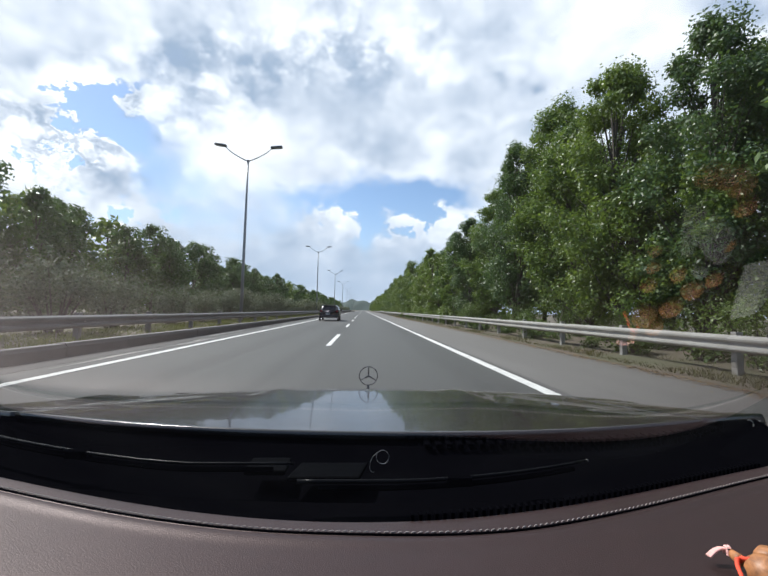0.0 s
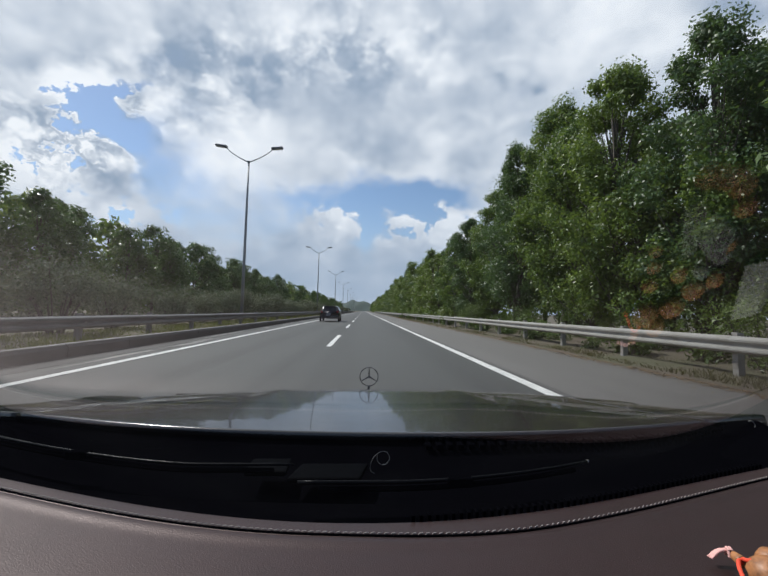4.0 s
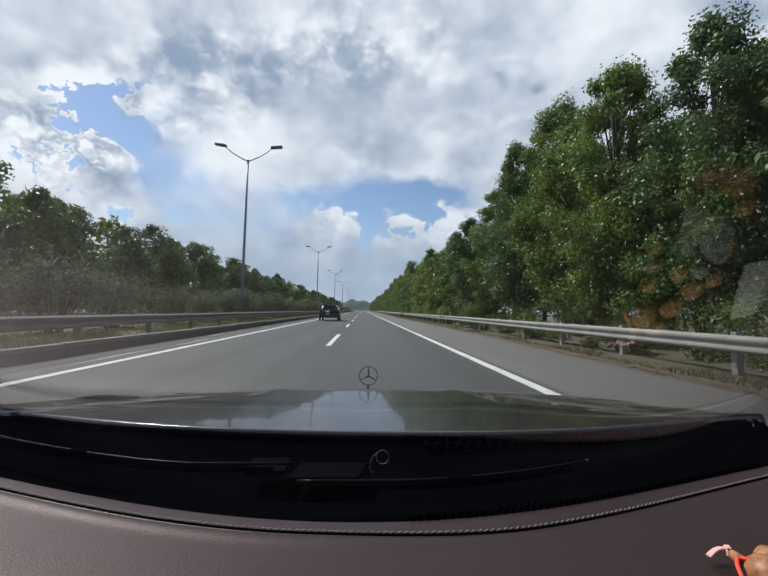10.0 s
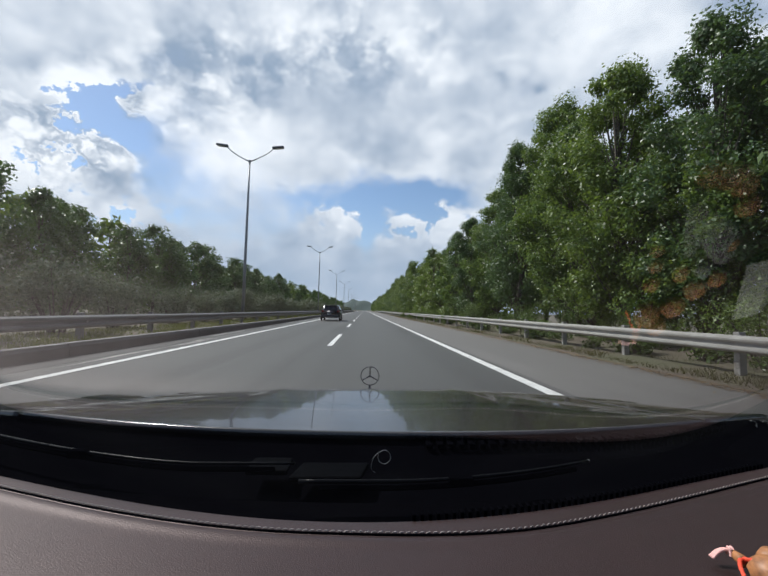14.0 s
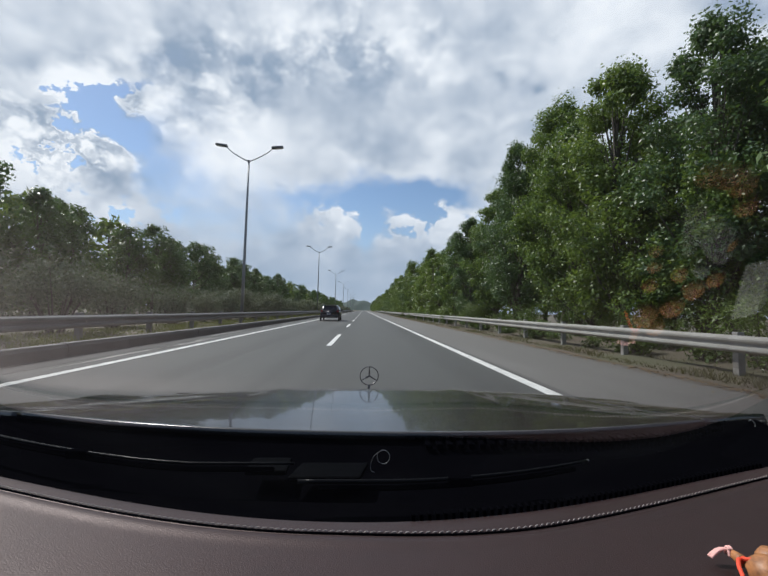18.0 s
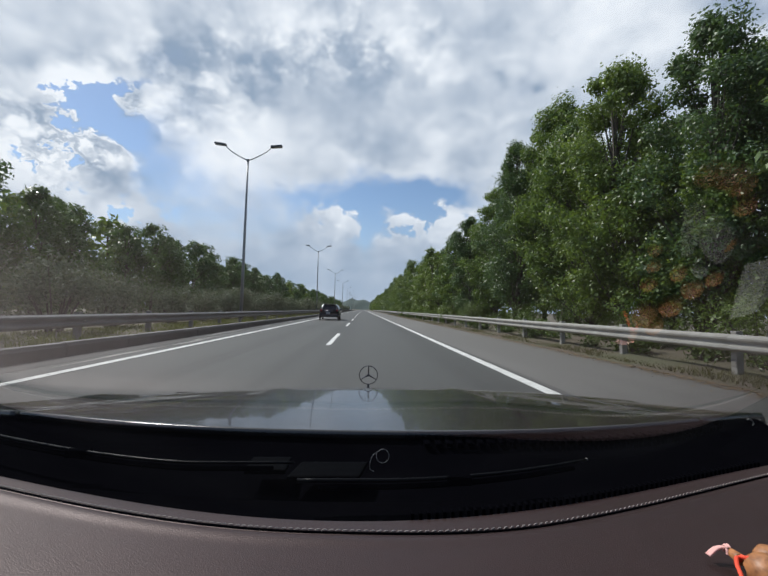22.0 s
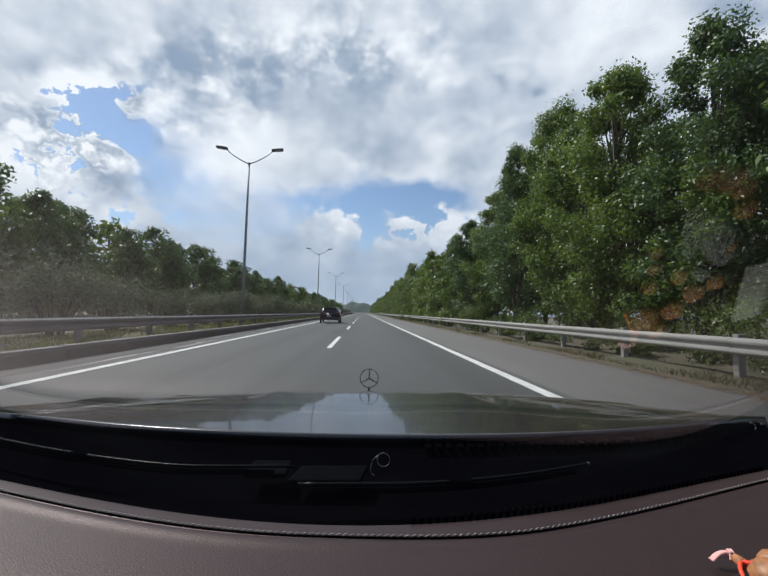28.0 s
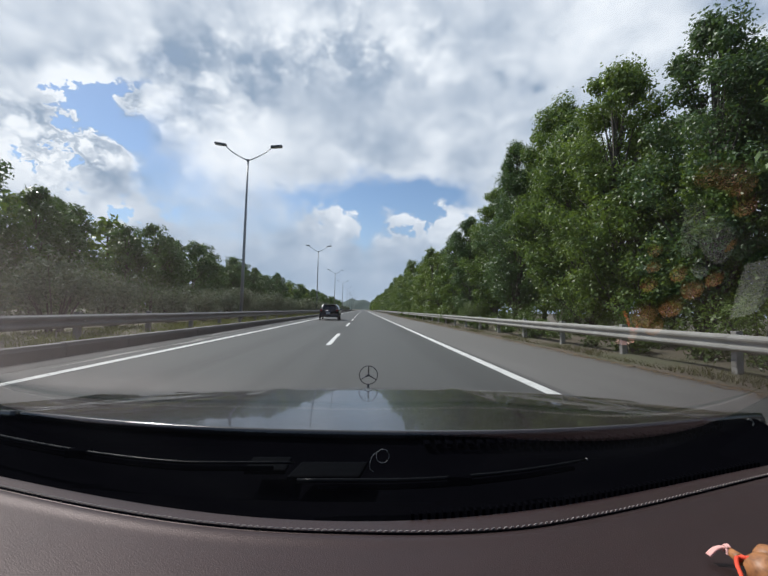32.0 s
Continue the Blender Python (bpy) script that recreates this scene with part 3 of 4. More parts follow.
# ---- leaves and trees ----


def leaves(rng, centres, radii, per, size, squash=0.8, slim=0.42):
    """Quads of leaf scattered through round clumps, facing mostly outwards and up."""
    n = len(centres) * per
    which = np.repeat(np.arange(len(centres)), per)
    d = rng.normal(size=(n, 3))
    d /= np.linalg.norm(d, axis=1)[:, None]
    r = radii[which] * rng.uniform(0.25, 1.0, n) ** 0.5 * (1 + 0.18 * rng.normal(size=n))
    p = centres[which] + d * r[:, None] * np.array([1, 1, squash])
    face = d * 0.8 + rng.normal(size=(n, 3)) * 0.6 + np.array([0, 0, 0.35])
    face /= np.linalg.norm(face, axis=1)[:, None]
    tip = np.cross(face, rng.normal(size=(n, 3)))
    tip += np.array([0, 0, -0.35])
    tip -= face * np.sum(tip * face, axis=1)[:, None]
    tip /= np.linalg.norm(tip, axis=1)[:, None] + 1e-6
    side = np.cross(face, tip)
    s = size * rng.uniform(0.6, 1.35, n)[:, None]
    v = np.stack([p, p + tip * s * 0.45 + side * s * slim * 0.5, p + tip * s, p + tip * s * 0.45 - side * s * slim * 0.5], axis=1)
    return v.reshape(-1, 3), np.arange(n * 4).reshape(-1, 4)


def tree(seed, height, spread, base, count, leaf, material, label, clumps=46, lean=0.0):
    """A roadside tree: tapered trunk, limbs, and a crown of leaf clumps along them."""
    rng = np.random.default_rng(seed)
    root = thing("tree", label, "tree")
    bm = bmesh.new()
    top = height * 0.86
    ys = np.linspace(0, 1, 9)
    sway = np.cumsum(rng.normal(0, 0.10, (9, 2)), axis=0) * (height / 11)
    sway -= sway[0]
    axis = [Vector((sway[i, 0] + lean * ys[i], sway[i, 1], ys[i] * top - (0.25 if i == 0 else 0))) for i in range(9)]
    tube(bm, axis, [0.17 * (1 - 0.88 * k) * height / 11 + 0.012 for k in ys], 9)
    centres, radii = [], []
    for c in range(clumps):
        k = base + (1 - base) * ((c + rng.uniform(0, 1)) / clumps) ** 0.92
        spot = (k - base) / (1 - base)
        width = spread * (math.sin(math.pi * min(0.97, 0.16 + 0.79 * spot)) ** 0.9) * math.sqrt(rng.uniform(0.04, 1.15))
        a = rng.uniform(0, math.tau)
        stem = axis[min(8, int(k * 9.3))]
        centre = Vector((stem.x + math.cos(a) * width, stem.y + math.sin(a) * width, k * height))
        centres.append(centre)
        radii.append(rng.uniform(0.42, 0.86) * (spread / 2.4) * (1.15 - 0.35 * spot))
        if c % 2 == 0:
            start = axis[max(1, min(7, int(k * 8.0) - 1))]
            mid = start.lerp(centre, 0.5) + Vector((0, 0, -0.1 * width))
            tube(bm, [start, mid, centre], [0.05 * height / 11, 0.03, 0.010], 5, False)
    part("trunk", bm, BARK, root, smooth=True)
    v, f = leaves(rng, np.array([tuple(c) for c in centres]), np.array(radii), max(1, count // clumps), leaf, slim=0.5)
    finish("crown", mesh_np("crown", v, f), material, root)
    return root


def bush(seed, width, height, count, leaf, material, name, label, category, upright=False):
    rng = np.random.default_rng(seed)
    root = thing(name, label, category)
    bm = bmesh.new()
    centres, radii = [], []
    for c in range(16):
        a, r = rng.uniform(0, math.tau), width * 0.5 * math.sqrt(rng.uniform(0.02, 0.8))
        z = height * rng.uniform(0.18, 0.86)
        p = Vector((math.cos(a) * r, math.sin(a) * r, z))
        centres.append(p), radii.append(rng.uniform(0.22, 0.36) * width)
        tube(bm, [(p.x * 0.15, p.y * 0.15, -0.12), (p.x * 0.6, p.y * 0.6, z * 0.55), p], [0.03, 0.02, 0.008], 5, False)
    part("stem", bm, BARK, root)
    v, f = leaves(rng, np.array([tuple(c) for c in centres]), np.array(radii), count // 16, leaf, squash=0.9)
    v[:, 2] = np.maximum(v[:, 2], -0.02)
    finish("leaf_mass", mesh_np("leaf_mass", v, f), material, root)
    return root


def plant_row(kinds, places, group):
    """Set each prototype down once, and copies of it at the other places."""
    used = set()
    for j, (x, y, z, turn, scale, k) in enumerate(places):
        m = pose(x, y, z, 0, 0, turn) @ Matrix.Scale(scale, 4)
        proto = kinds[k]
        if k not in used:
            used.add(k)
            proto.matrix_basis = m
            proto["group"] = group
        else:
            c = copy_thing(proto, pose(x, y, z, 0, 0, turn))
            c.matrix_basis = m
            c["group"] = group


rng = random.Random(7)
NEAR = [tree(11 + i, 11.6 + 0.5 * i, 2.5, 0.16, 37000, 0.152, (LEAF_A, LEAF_A, LEAF_B)[i % 3], "tall leafy green acacia tree behind the roadside guardrail", 110) for i in range(4)]
YOUNG = [tree(23 + i, 11.2, 2.5, 0.17, 10500, 0.210, (LEAF_A, LEAF_B)[i % 2], "younger green acacia tree between the taller ones", 80) for i in range(3)]
MID = [tree(31 + i, 11.0, 2.5, 0.10, 5800, 0.31, (LEAF_A, LEAF_B)[i % 2], "green roadside acacia tree in a dense row", 64) for i in range(4)]
FAR = [tree(51 + i, 10.5, 2.7, 0.08, 1150, 0.70, (LEAF_A, LEAF_B)[i % 2], "distant green tree in the roadside row", 40) for i in range(3)]
LEFT_MID = [tree(71 + i, 10.8, 3.2, 0.05, 6000, 0.345, LEAF_B, "dark green tree in the row across the motorway", 64) for i in range(4)]
LEFT_FAR = [tree(91 + i, 10.5, 2.8, 0.08, 1050, 0.72, (LEAF_B, LEAF_A)[i % 2], "distant dark green tree across the motorway", 40) for i in range(3)]

near, young, mid, far = [], [], [], []
y = 3.0
while y < 430:
    d = y
    for row, x in enumerate((9.6, 13.2)):
        if row and y > 90:
            continue
        px, py = x + rng.uniform(-0.7, 0.7), y + rng.uniform(-0.6, 0.6) + row * 1.6
        s = rng.uniform(0.74, 0.96) * (1.06 if row else 1.0)
        if y < 15:
            s *= 0.99
        elif y < 32 and row == 0:
            s *= 0.96
        if 6.5 < y < 32 and row == 0:
            near.append((px, py, 0.0, rng.uniform(0, 360), s, rng.randrange(4)))
        elif row and y < 32:
            young.append((px, py, 0.0, rng.uniform(0, 360), s * 0.95, rng.randrange(3)))
        elif y < 130 and row == 0:
            mid.append((px, py, 0.0, rng.uniform(0, 360), s * 0.95, rng.randrange(4)))
        else:
            far.append((px, py, 0.0, rng.uniform(0, 360), s * 0.95, rng.randrange(3)))
    y += 3.1 if y < 32 else (3.3 if y < 130 else 4.6)
for px, py, s in ((8.9, 9.1, 0.48), (9.0, 11.4, 0.52), (9.2, 14.6, 0.55), (10.9, 10.2, 0.66), (11.5, 13.0, 0.45), (11.2, 17.5, 0.5), (11.6, 21.5, 0.42), (11.3, 26.0, 0.5)):
    young.append((px, py, 0.0, rng.uniform(0, 360), s, rng.randrange(3)))
plant_row(YOUNG, young, "roadside trees")
plant_row(NEAR, near, "roadside trees")
plant_row(MID, mid, "roadside trees")
plant_row(FAR, far, "roadside trees")

lmid, lfar = [], []
y = 6.0
while y < 430:
    for row, x in enumerate((-27.0, -31.5)):
        px, py = x + rng.uniform(-1.2, 1.2), y + rng.uniform(-0.8, 0.8) + row * 2
        s = rng.uniform(0.78, 1.06)
        if y < 120 and row == 0:
            lmid.append((px, py, 0.0, rng.uniform(0, 360), s, rng.randrange(4)))
        elif row == 0 or y < 120:
            lfar.append((px, py, 0.0, rng.uniform(0, 360), s, rng.randrange(3)))
    y += 3.5 if y < 120 else 5.0
plant_row(LEFT_MID, lmid, "trees across the motorway")
plant_row(LEFT_FAR, lfar, "trees across the motorway")

SHRUB = [bush(111 + i, 2.6, 2.2, 6000, 0.09, (LEAF_U, LEAF_A)[i % 2], "shrub", "wild green shrub under the roadside trees", "shrub") for i in range(3)]
FAR_SHRUB = [bush(117 + i, 2.6, 2.2, 900, 0.26, (LEAF_U, LEAF_A)[i % 2], "shrub", "wild green shrub in the distant roadside row", "shrub") for i in range(2)]
places, distant = [], []
y = 4.0
while y < 120:
    spot = (8.7 + rng.uniform(-0.4, 0.9), y, 0.05, rng.uniform(0, 360), rng.uniform(0.45, 0.9))
    if y < 36:
        places.append(spot + (rng.randrange(3),))
    else:
        distant.append(spot + (rng.randrange(2),))
    y += rng.uniform(2.4, 4.6) if y < 36 else rng.uniform(1.5, 2.6)
plant_row(SHRUB, places, "roadside shrubs")
plant_row(FAR_SHRUB, distant, "roadside shrubs")
HEDGE = [bush(131 + i, 1.75, 2.05, 5200, 0.10, LEAF_H, "hedge_bush", "rounded grey-green hedge bush on the median", "bush") for i in range(3)]
FAR_HEDGE = [bush(137 + i, 1.75, 2.05, 1100, 0.22, LEAF_H, "hedge_bush", "distant rounded hedge bush on the median", "bush") for i in range(2)]
places, distant = [], []
y = 6.0
while y < 240:
    spot = (-9.3 + rng.uniform(-0.2, 0.2), y, 0.20, rng.uniform(0, 360), rng.uniform(0.85, 1.2))
    if y < 48:
        places.append(spot + (rng.randrange(3),))
    else:
        distant.append(spot + (rng.randrange(2),))
    y += rng.uniform(2.2, 4.4)
plant_row(FAR_HEDGE, distant, "median hedge")
plant_row(HEDGE, places, "median hedge")


def grass(name, seed, count, x0, x1, y0, y1, z, tall, label, material):
    g = np.random.default_rng(seed)
    x, yy = g.uniform(x0, x1, count), y0 + (y1 - y0) * g.uniform(0, 1, count) ** 1.7
    p = np.stack([x, yy, np.full(count, z)], 1)
    a, hgt = g.uniform(0, math.tau, count), tall * g.uniform(0.4, 1.3, count) * (0.6 + 0.8 * (np.sin(x * 3.1) * np.sin(yy * 1.3) > 0))
    side = np.stack([np.cos(a), np.sin(a), 0 * a], 1) * 0.011
    bend = np.stack([g.normal(0, 0.35, count) * hgt, g.normal(0, 0.35, count) * hgt, hgt], 1)
    v = np.stack([p - side, p + side, p + bend], 1).reshape(-1, 3)
    return tagged(finish(name, mesh_np(name, v, np.arange(count * 3).reshape(-1, 3)), material), label, "grass", kind="stuff")


grass("verge_grass", 5, 46000, SHOULDER_END + 0.2, 9.4, 2, 90, 0.02, 0.085, "dry and green grass tufts on the verge", DRY_GRASS)
grass("median_grass", 6, 36000, -9.4, KERB_X - 0.24, 3, 90, 0.20, 0.095, "short yellow-green grass on the median", GRASS)

WEED = [bush(151 + i, 0.9, 0.7, 700, 0.11, LEAF_U, "weed_clump", "low green weeds growing round the guardrail posts", "weeds") for i in range(3)]
places = []
y = 4.5
while y < 70:
    places.append((7.15 + rng.uniform(-0.3, 0.6), y, 0.03, rng.uniform(0, 360), rng.uniform(0.55, 1.25), rng.randrange(3)))
    y += rng.uniform(0.8, 2.6)
plant_row(WEED, places, "verge weeds")


def litter(count, seed):
    g = np.random.default_rng(seed)
    x = SHOULDER_END - np.abs(g.normal(0, 0.22, count)) + 0.1
    yy = 2.5 + 70 * g.uniform(0, 1, count) ** 1.6
    a, r = g.uniform(0, math.tau, count), g.uniform(0.015, 0.05, count)
    p = np.stack([x, yy, np.full(count, 0.006)], 1)
    t = np.stack([np.cos(a), np.sin(a), g.uniform(-0.1, 0.35, count)], 1) * r[:, None]
    w = np.stack([-np.sin(a), np.cos(a), g.uniform(0.0, 0.3, count)], 1) * r[:, None] * 0.4
    v = np.stack([p - t, p + w, p + t, p - w], 1).reshape(-1, 3)
    v[:, 2] = np.maximum(v[:, 2], 0.002)
    return tagged(finish("leaf_litter", mesh_np("leaf_litter", v, np.arange(count * 4).reshape(-1, 4)), LITTER), "dry brown fallen leaves along the shoulder's edge", "leaves", kind="stuff")


litter(7500, 21)

# ---- street lamps ----


def street_lamp():
    root = thing("street_lamp", "tall grey double-armed street lamp on the median", "street lamp", "street lamps")
    part("base_plate", box(bmesh.new(), -0.22, 0.22, -0.22, 0.22, 0.0, 0.05, 0.008), MAST, root)
    bm = bmesh.new()
    tube(bm, [(0, 0, 0.02), (0, 0, 4.0), (0, 0, 8.0), (0, 0, 11.0)], [0.115, 0.095, 0.075, 0.055], 14)
    part("mast", bm, MAST, root, smooth=True)
    part("hatch", box(bmesh.new(), -0.05, 0.05, -0.122, -0.085, 0.6, 1.0, 0.006), LAMP_GREY, root)
    bm = bmesh.new()
    tube(bm, [(0, 0, 10.9), (0, 0, 11.1)], [0.075, 0.075], 12)
    part("collar", bm, LAMP_GREY, root)
    for s in (-1, 1):
        bm = bmesh.new()
        curve = [(s * 1.62 * math.sin(k * math.pi / 2 * 0.86) ** 1.15, 0, 11.0 + 1.02 * (1 - math.cos(k * math.pi / 2)) ** 0.62) for k in np.linspace(0, 1, 12)]
        tube(bm, curve, [0.042 - 0.014 * k for k in np.linspace(0, 1, 12)], 9)
        arm = part("arm", bm, MAST, root, smooth=True)
        ex, ez = curve[-1][0], curve[-1][2]
        bm = box(bmesh.new(), ex - 0.06 if s > 0 else ex - 0.72, ex + 0.72 if s > 0 else ex + 0.06, -0.15, 0.15, ez - 0.05, ez + 0.09, 0.04)
        for v in bm.verts:
            v.co.z += abs(v.co.x - ex) * 0.12
        head = part("lamp_head", bm, LAMP_GREY, root, "dark grey lamp housing", smooth=True)
        bm = box(bmesh.new(), ex + s * 0.2 if s > 0 else ex - 0.64, ex + 0.64 if s > 0 else ex - 0.2, -0.11, 0.11, ez - 0.065, ez - 0.03, 0.01)
        for v in bm.verts:
            v.co.z += abs(v.co.x - ex) * 0.12
        part("lens", bm, LENS, head, "pale lamp lens")
    return root


lamp = street_lamp()
for i in range(9):
    m = pose(-8.2, 25.6 + i * 40.8, 0.18, 0, 0, 0)
    if i == 0:
        lamp.matrix_basis = m
    else:
        copy_thing(lamp, m)

# ---- hills on the horizon ----


def hill(name, x, y, length, height, depth, seed):
    def fn(u, v):
        w = math.sin(math.pi * u) ** 1.2 * math.sin(math.pi * v)
        bump_ = 1 + 0.28 * noise.noise((u * 7 + seed, v * 3, 1.0)) + 0.06 * noise.noise((u * 60, v * 9, seed))
        return (x + (u - 0.5) * length, y + (v - 0.5) * depth, -2 + height * w * bump_)
    return tagged(finish(name, mesh_np(name, *grid_surface(fn, 120, 16)), HILL, smooth=True), "low wooded hill on the hazy horizon", "hill", kind="structure")


hill("hill", -30, 1700, 260, 50, 300, 2.0)
hill("hill", 330, 2600, 1500, 34, 400, 5.0)
hill("hill", -700, 2600, 1300, 40, 400, 9.0)

# ---- the car that carries the camera ----
own_car = thing("car", "dark glossy saloon car with brown leather dashboard standing in its lane", "car")
CAR_X = 0.03                                                 # the car's middle


def bonnet_rear(x):
    return 0.739 - 0.012 * x + 0.196 * x * x


def bonnet_height(x, y):
    back = bonnet_rear(x)
    crown = 0.861 - 0.040 * (back - 0.74) - 0.086 * (y - back)
    crown -= 0.028 * min(1.6, ((x - 0.10) / 0.75) ** 2) * min(1.0, max(0.0, (y - 0.85) / 0.5))
    crest = max(0.0, 0.010 - 0.055 * max(0.0, y - 0.86)) * (abs(x) / 0.95) ** 3
    nose = 0.34 * max(0.0, y - 1.36) ** 2
    spine = 0.006 * math.exp(-((abs(x) - 0.34) / 0.05) ** 2) * min(1.0, max(0.0, (y - 0.8) * 2))
    return crown + crest - nose + spine


def bonnet_fn(half):
    def fn(u, v):
        x = (u * 2 - 1) * half
        y0, y1 = bonnet_rear(x), 1.78 - 0.20 * x * x
        y = y0 + (y1 - y0) * v
        return (CAR_X + x, y, bonnet_height(x, y) - 0.02 * max(0.0, abs(x) - 0.84) * 8)
    return fn


finish("bonnet", mesh_np("bonnet", *grid_surface(bonnet_fn(0.78), 81, 61, 0.012)), LACQUER, own_car, "glossy black bonnet mirroring sky and trees", smooth=True)
for s in (-1, 1):
    def fender(u, v, s=s):
        x = s * (0.786 + 0.26 * u)
        y0, y1 = bonnet_rear(x), 1.78 - 0.2 * x * x
        y = y0 + (y1 - y0) * v
        return (CAR_X + x, y, bonnet_height(x, y) - 0.16 * max(0.0, u - 0.90) ** 1.5 * 7)
    finish("fender", mesh_np("fender", *grid_surface(fender, 24, 40, 0.02)), LACQUER, own_car, smooth=True)

WHEELS_Y = (1.12, -2.10)


def half_width(y):
    return 1.03 - 0.16 * max(0.0, (y - 1.15) / 0.7) ** 2 - 0.14 * max(0.0, (-2.4 - y) / 0.95) ** 2


def belt(y):
    """The height of the body's upper edge along the car."""
    if y > 0.80:
        return bonnet_height(1.04, min(y, 1.56)) - 0.035 - 0.5 * max(0.0, y - 1.56) ** 2
    return 0.90 + 0.03 * min(1.0, (0.80 - y) / 1.0) - 0.03 * max(0.0, -2.7 - y)


def sill(y):
    low = 0.24
    for w in WHEELS_Y:
        if abs(y - w) < 0.37:
            low = max(low, 0.33 + math.sqrt(0.37 ** 2 - (y - w) ** 2))
    return low


def body_side(side):
    def fn(u, v):
        y = -3.30 + 5.10 * u
        z = sill(y) + (belt(y) - sill(y)) * v
        level = (z - 0.24) / 0.66
        return (CAR_X + side * (half_width(y) - 0.07 * (1 - math.sin(math.pi * min(1.0, 0.25 + 0.5 * level))) - 0.03 * max(0.0, level - 0.7)), y, z)
    return fn


for s in (-1, 1):
    shell = finish("body_side", mesh_np("body_side", *grid_surface(body_side(s), 150, 14)), LACQUER, own_car, smooth=True)
    for y0 in (-0.95, -2.0):
        part("handle", box(bmesh.new(), CAR_X + s * 1.015 - 0.018, CAR_X + s * 1.015 + 0.018, y0, y0 + 0.2, 0.76, 0.79, 0.008), CHROME, shell, "chrome door handle")
    part("mirror", box(bmesh.new(), CAR_X + s * 1.13 - 0.10, CAR_X + s * 1.13 + 0.10, 0.02, 0.14, 0.93, 1.06, 0.035), LACQUER, own_car)
    for pts, rad, mat_ in (([(0.97, 0.70, 0.87), (0.84, 0.15, 1.08), (0.67, -0.62, 1.36)], [0.035, 0.04, 0.05], BLACK_PLASTIC),
                           ([(0.97, -1.22, 0.91), (0.68, -1.25, 1.37)], [0.04, 0.04], BLACK_PLASTIC),
                           ([(0.94, -2.62, 0.91), (0.66, -1.98, 1.37)], [0.09, 0.06], LACQUER)):
        bm = bmesh.new()
        tube(bm, [(CAR_X + s * x, y, z) for x, y, z in pts], rad, 10)
        part("pillar", bm, mat_, own_car, smooth=True)
    for (ya, yb), (yc, yd) in (((0.52, -1.16), (-0.58, -1.20)), ((-1.28, -2.46), (-1.30, -1.95))):
        def pane(u, v, s=s, ya=ya, yb=yb, yc=yc, yd=yd):
            y = (ya + (yb - ya) * u) * (1 - v) + (yc + (yd - yc) * u) * v
            return (CAR_X + s * (0.965 - 0.29 * v + 0.03 * math.sin(math.pi * v)), y, 0.91 + 0.45 * v)
        window = finish("side_window", mesh_np("side_window", *grid_surface(pane, 8, 8)), SIDE_GLASS, own_car, "clear side window", smooth=True)
        window.visible_shadow = False


def arched(x, edge):
    return -0.05 * (abs(x) / edge) ** 2.5


finish("roof", mesh_np("roof", *grid_surface(lambda u, v: (CAR_X + (u * 2 - 1) * 0.69, -0.60 - 1.40 * v, 1.425 + arched(u * 2 - 1, 1.0) - 0.05 * (2 * v - 1) ** 2), 25, 25, 0.02)), LACQUER, own_car, smooth=True)
finish("headliner", mesh_np("headliner", *grid_surface(lambda u, v: (CAR_X + (u * 2 - 1) * 0.66, -0.62 - 1.36 * v, 1.395 + arched(u * 2 - 1, 1.0) - 0.05 * (2 * v - 1) ** 2), 15, 15, 0.01)), LINING, own_car, "pale cloth headliner", smooth=True)
rear = finish("rear_window", mesh_np("rear_window", *grid_surface(lambda u, v: (CAR_X + (u * 2 - 1) * (0.62 + 0.20 * v), -1.98 - 0.62 * v, 1.365 - 0.42 * v), 12, 12)), SIDE_GLASS, own_car, "clear rear window", smooth=True)
rear.visible_shadow = False
finish("boot", mesh_np("boot", *grid_surface(lambda u, v: (CAR_X + (u * 2 - 1) * (half_width(-2.55 - 0.75 * v) - 0.045), -2.55 - 0.75 * v, 0.955 + 0.4 * arched(u * 2 - 1, 1.0) - 0.04 * v * v), 25, 14, 0.02)), LACQUER, own_car, smooth=True)
for name, y_end, sign in (("front_bumper", 1.80, 1), ("rear_bumper", -3.30, -1)):
    def cap(u, v, y_end=y_end, sign=sign):
        x = (u * 2 - 1) * (half_width(y_end) - 0.01)
        bulge = 0.10 * (1 - (2 * u - 1) ** 2) * (0.4 + 0.6 * math.sin(math.pi * v))
        return (CAR_X + x, y_end - 0.01 * sign + sign * bulge, 0.24 + (belt(y_end) + 0.02 - 0.24) * v)
    finish(name, mesh_np(name, *grid_surface(cap, 31, 12)), LACQUER, own_car, smooth=True)
for s in (-1, 1):
    part("headlamp", box(bmesh.new(), CAR_X + s * 0.66 - 0.15, CAR_X + s * 0.66 + 0.15, 1.72, 1.86, 0.50, 0.60, 0.03), LENS, own_car, "clear headlamp")
    part("tail_lamp", box(bmesh.new(), CAR_X + s * 0.66 - 0.15, CAR_X + s * 0.66 + 0.15, -3.38, -3.26, 0.70, 0.82, 0.03), TAIL_RED, own_car, "red tail lamp")
bm = box(bmesh.new(), CAR_X - 0.90, CAR_X + 0.90, -3.2, 1.6, 0.22, 0.30, 0.02)
part("floor_pan", bm, BLACK_PLASTIC, own_car)
bm = box(bmesh.new(), CAR_X - 0.80, CAR_X + 0.80, -2.50, -2.42, 0.30, 0.93, 0.02)
part("rear_bulkhead", bm, BLACK_PLASTIC, own_car)
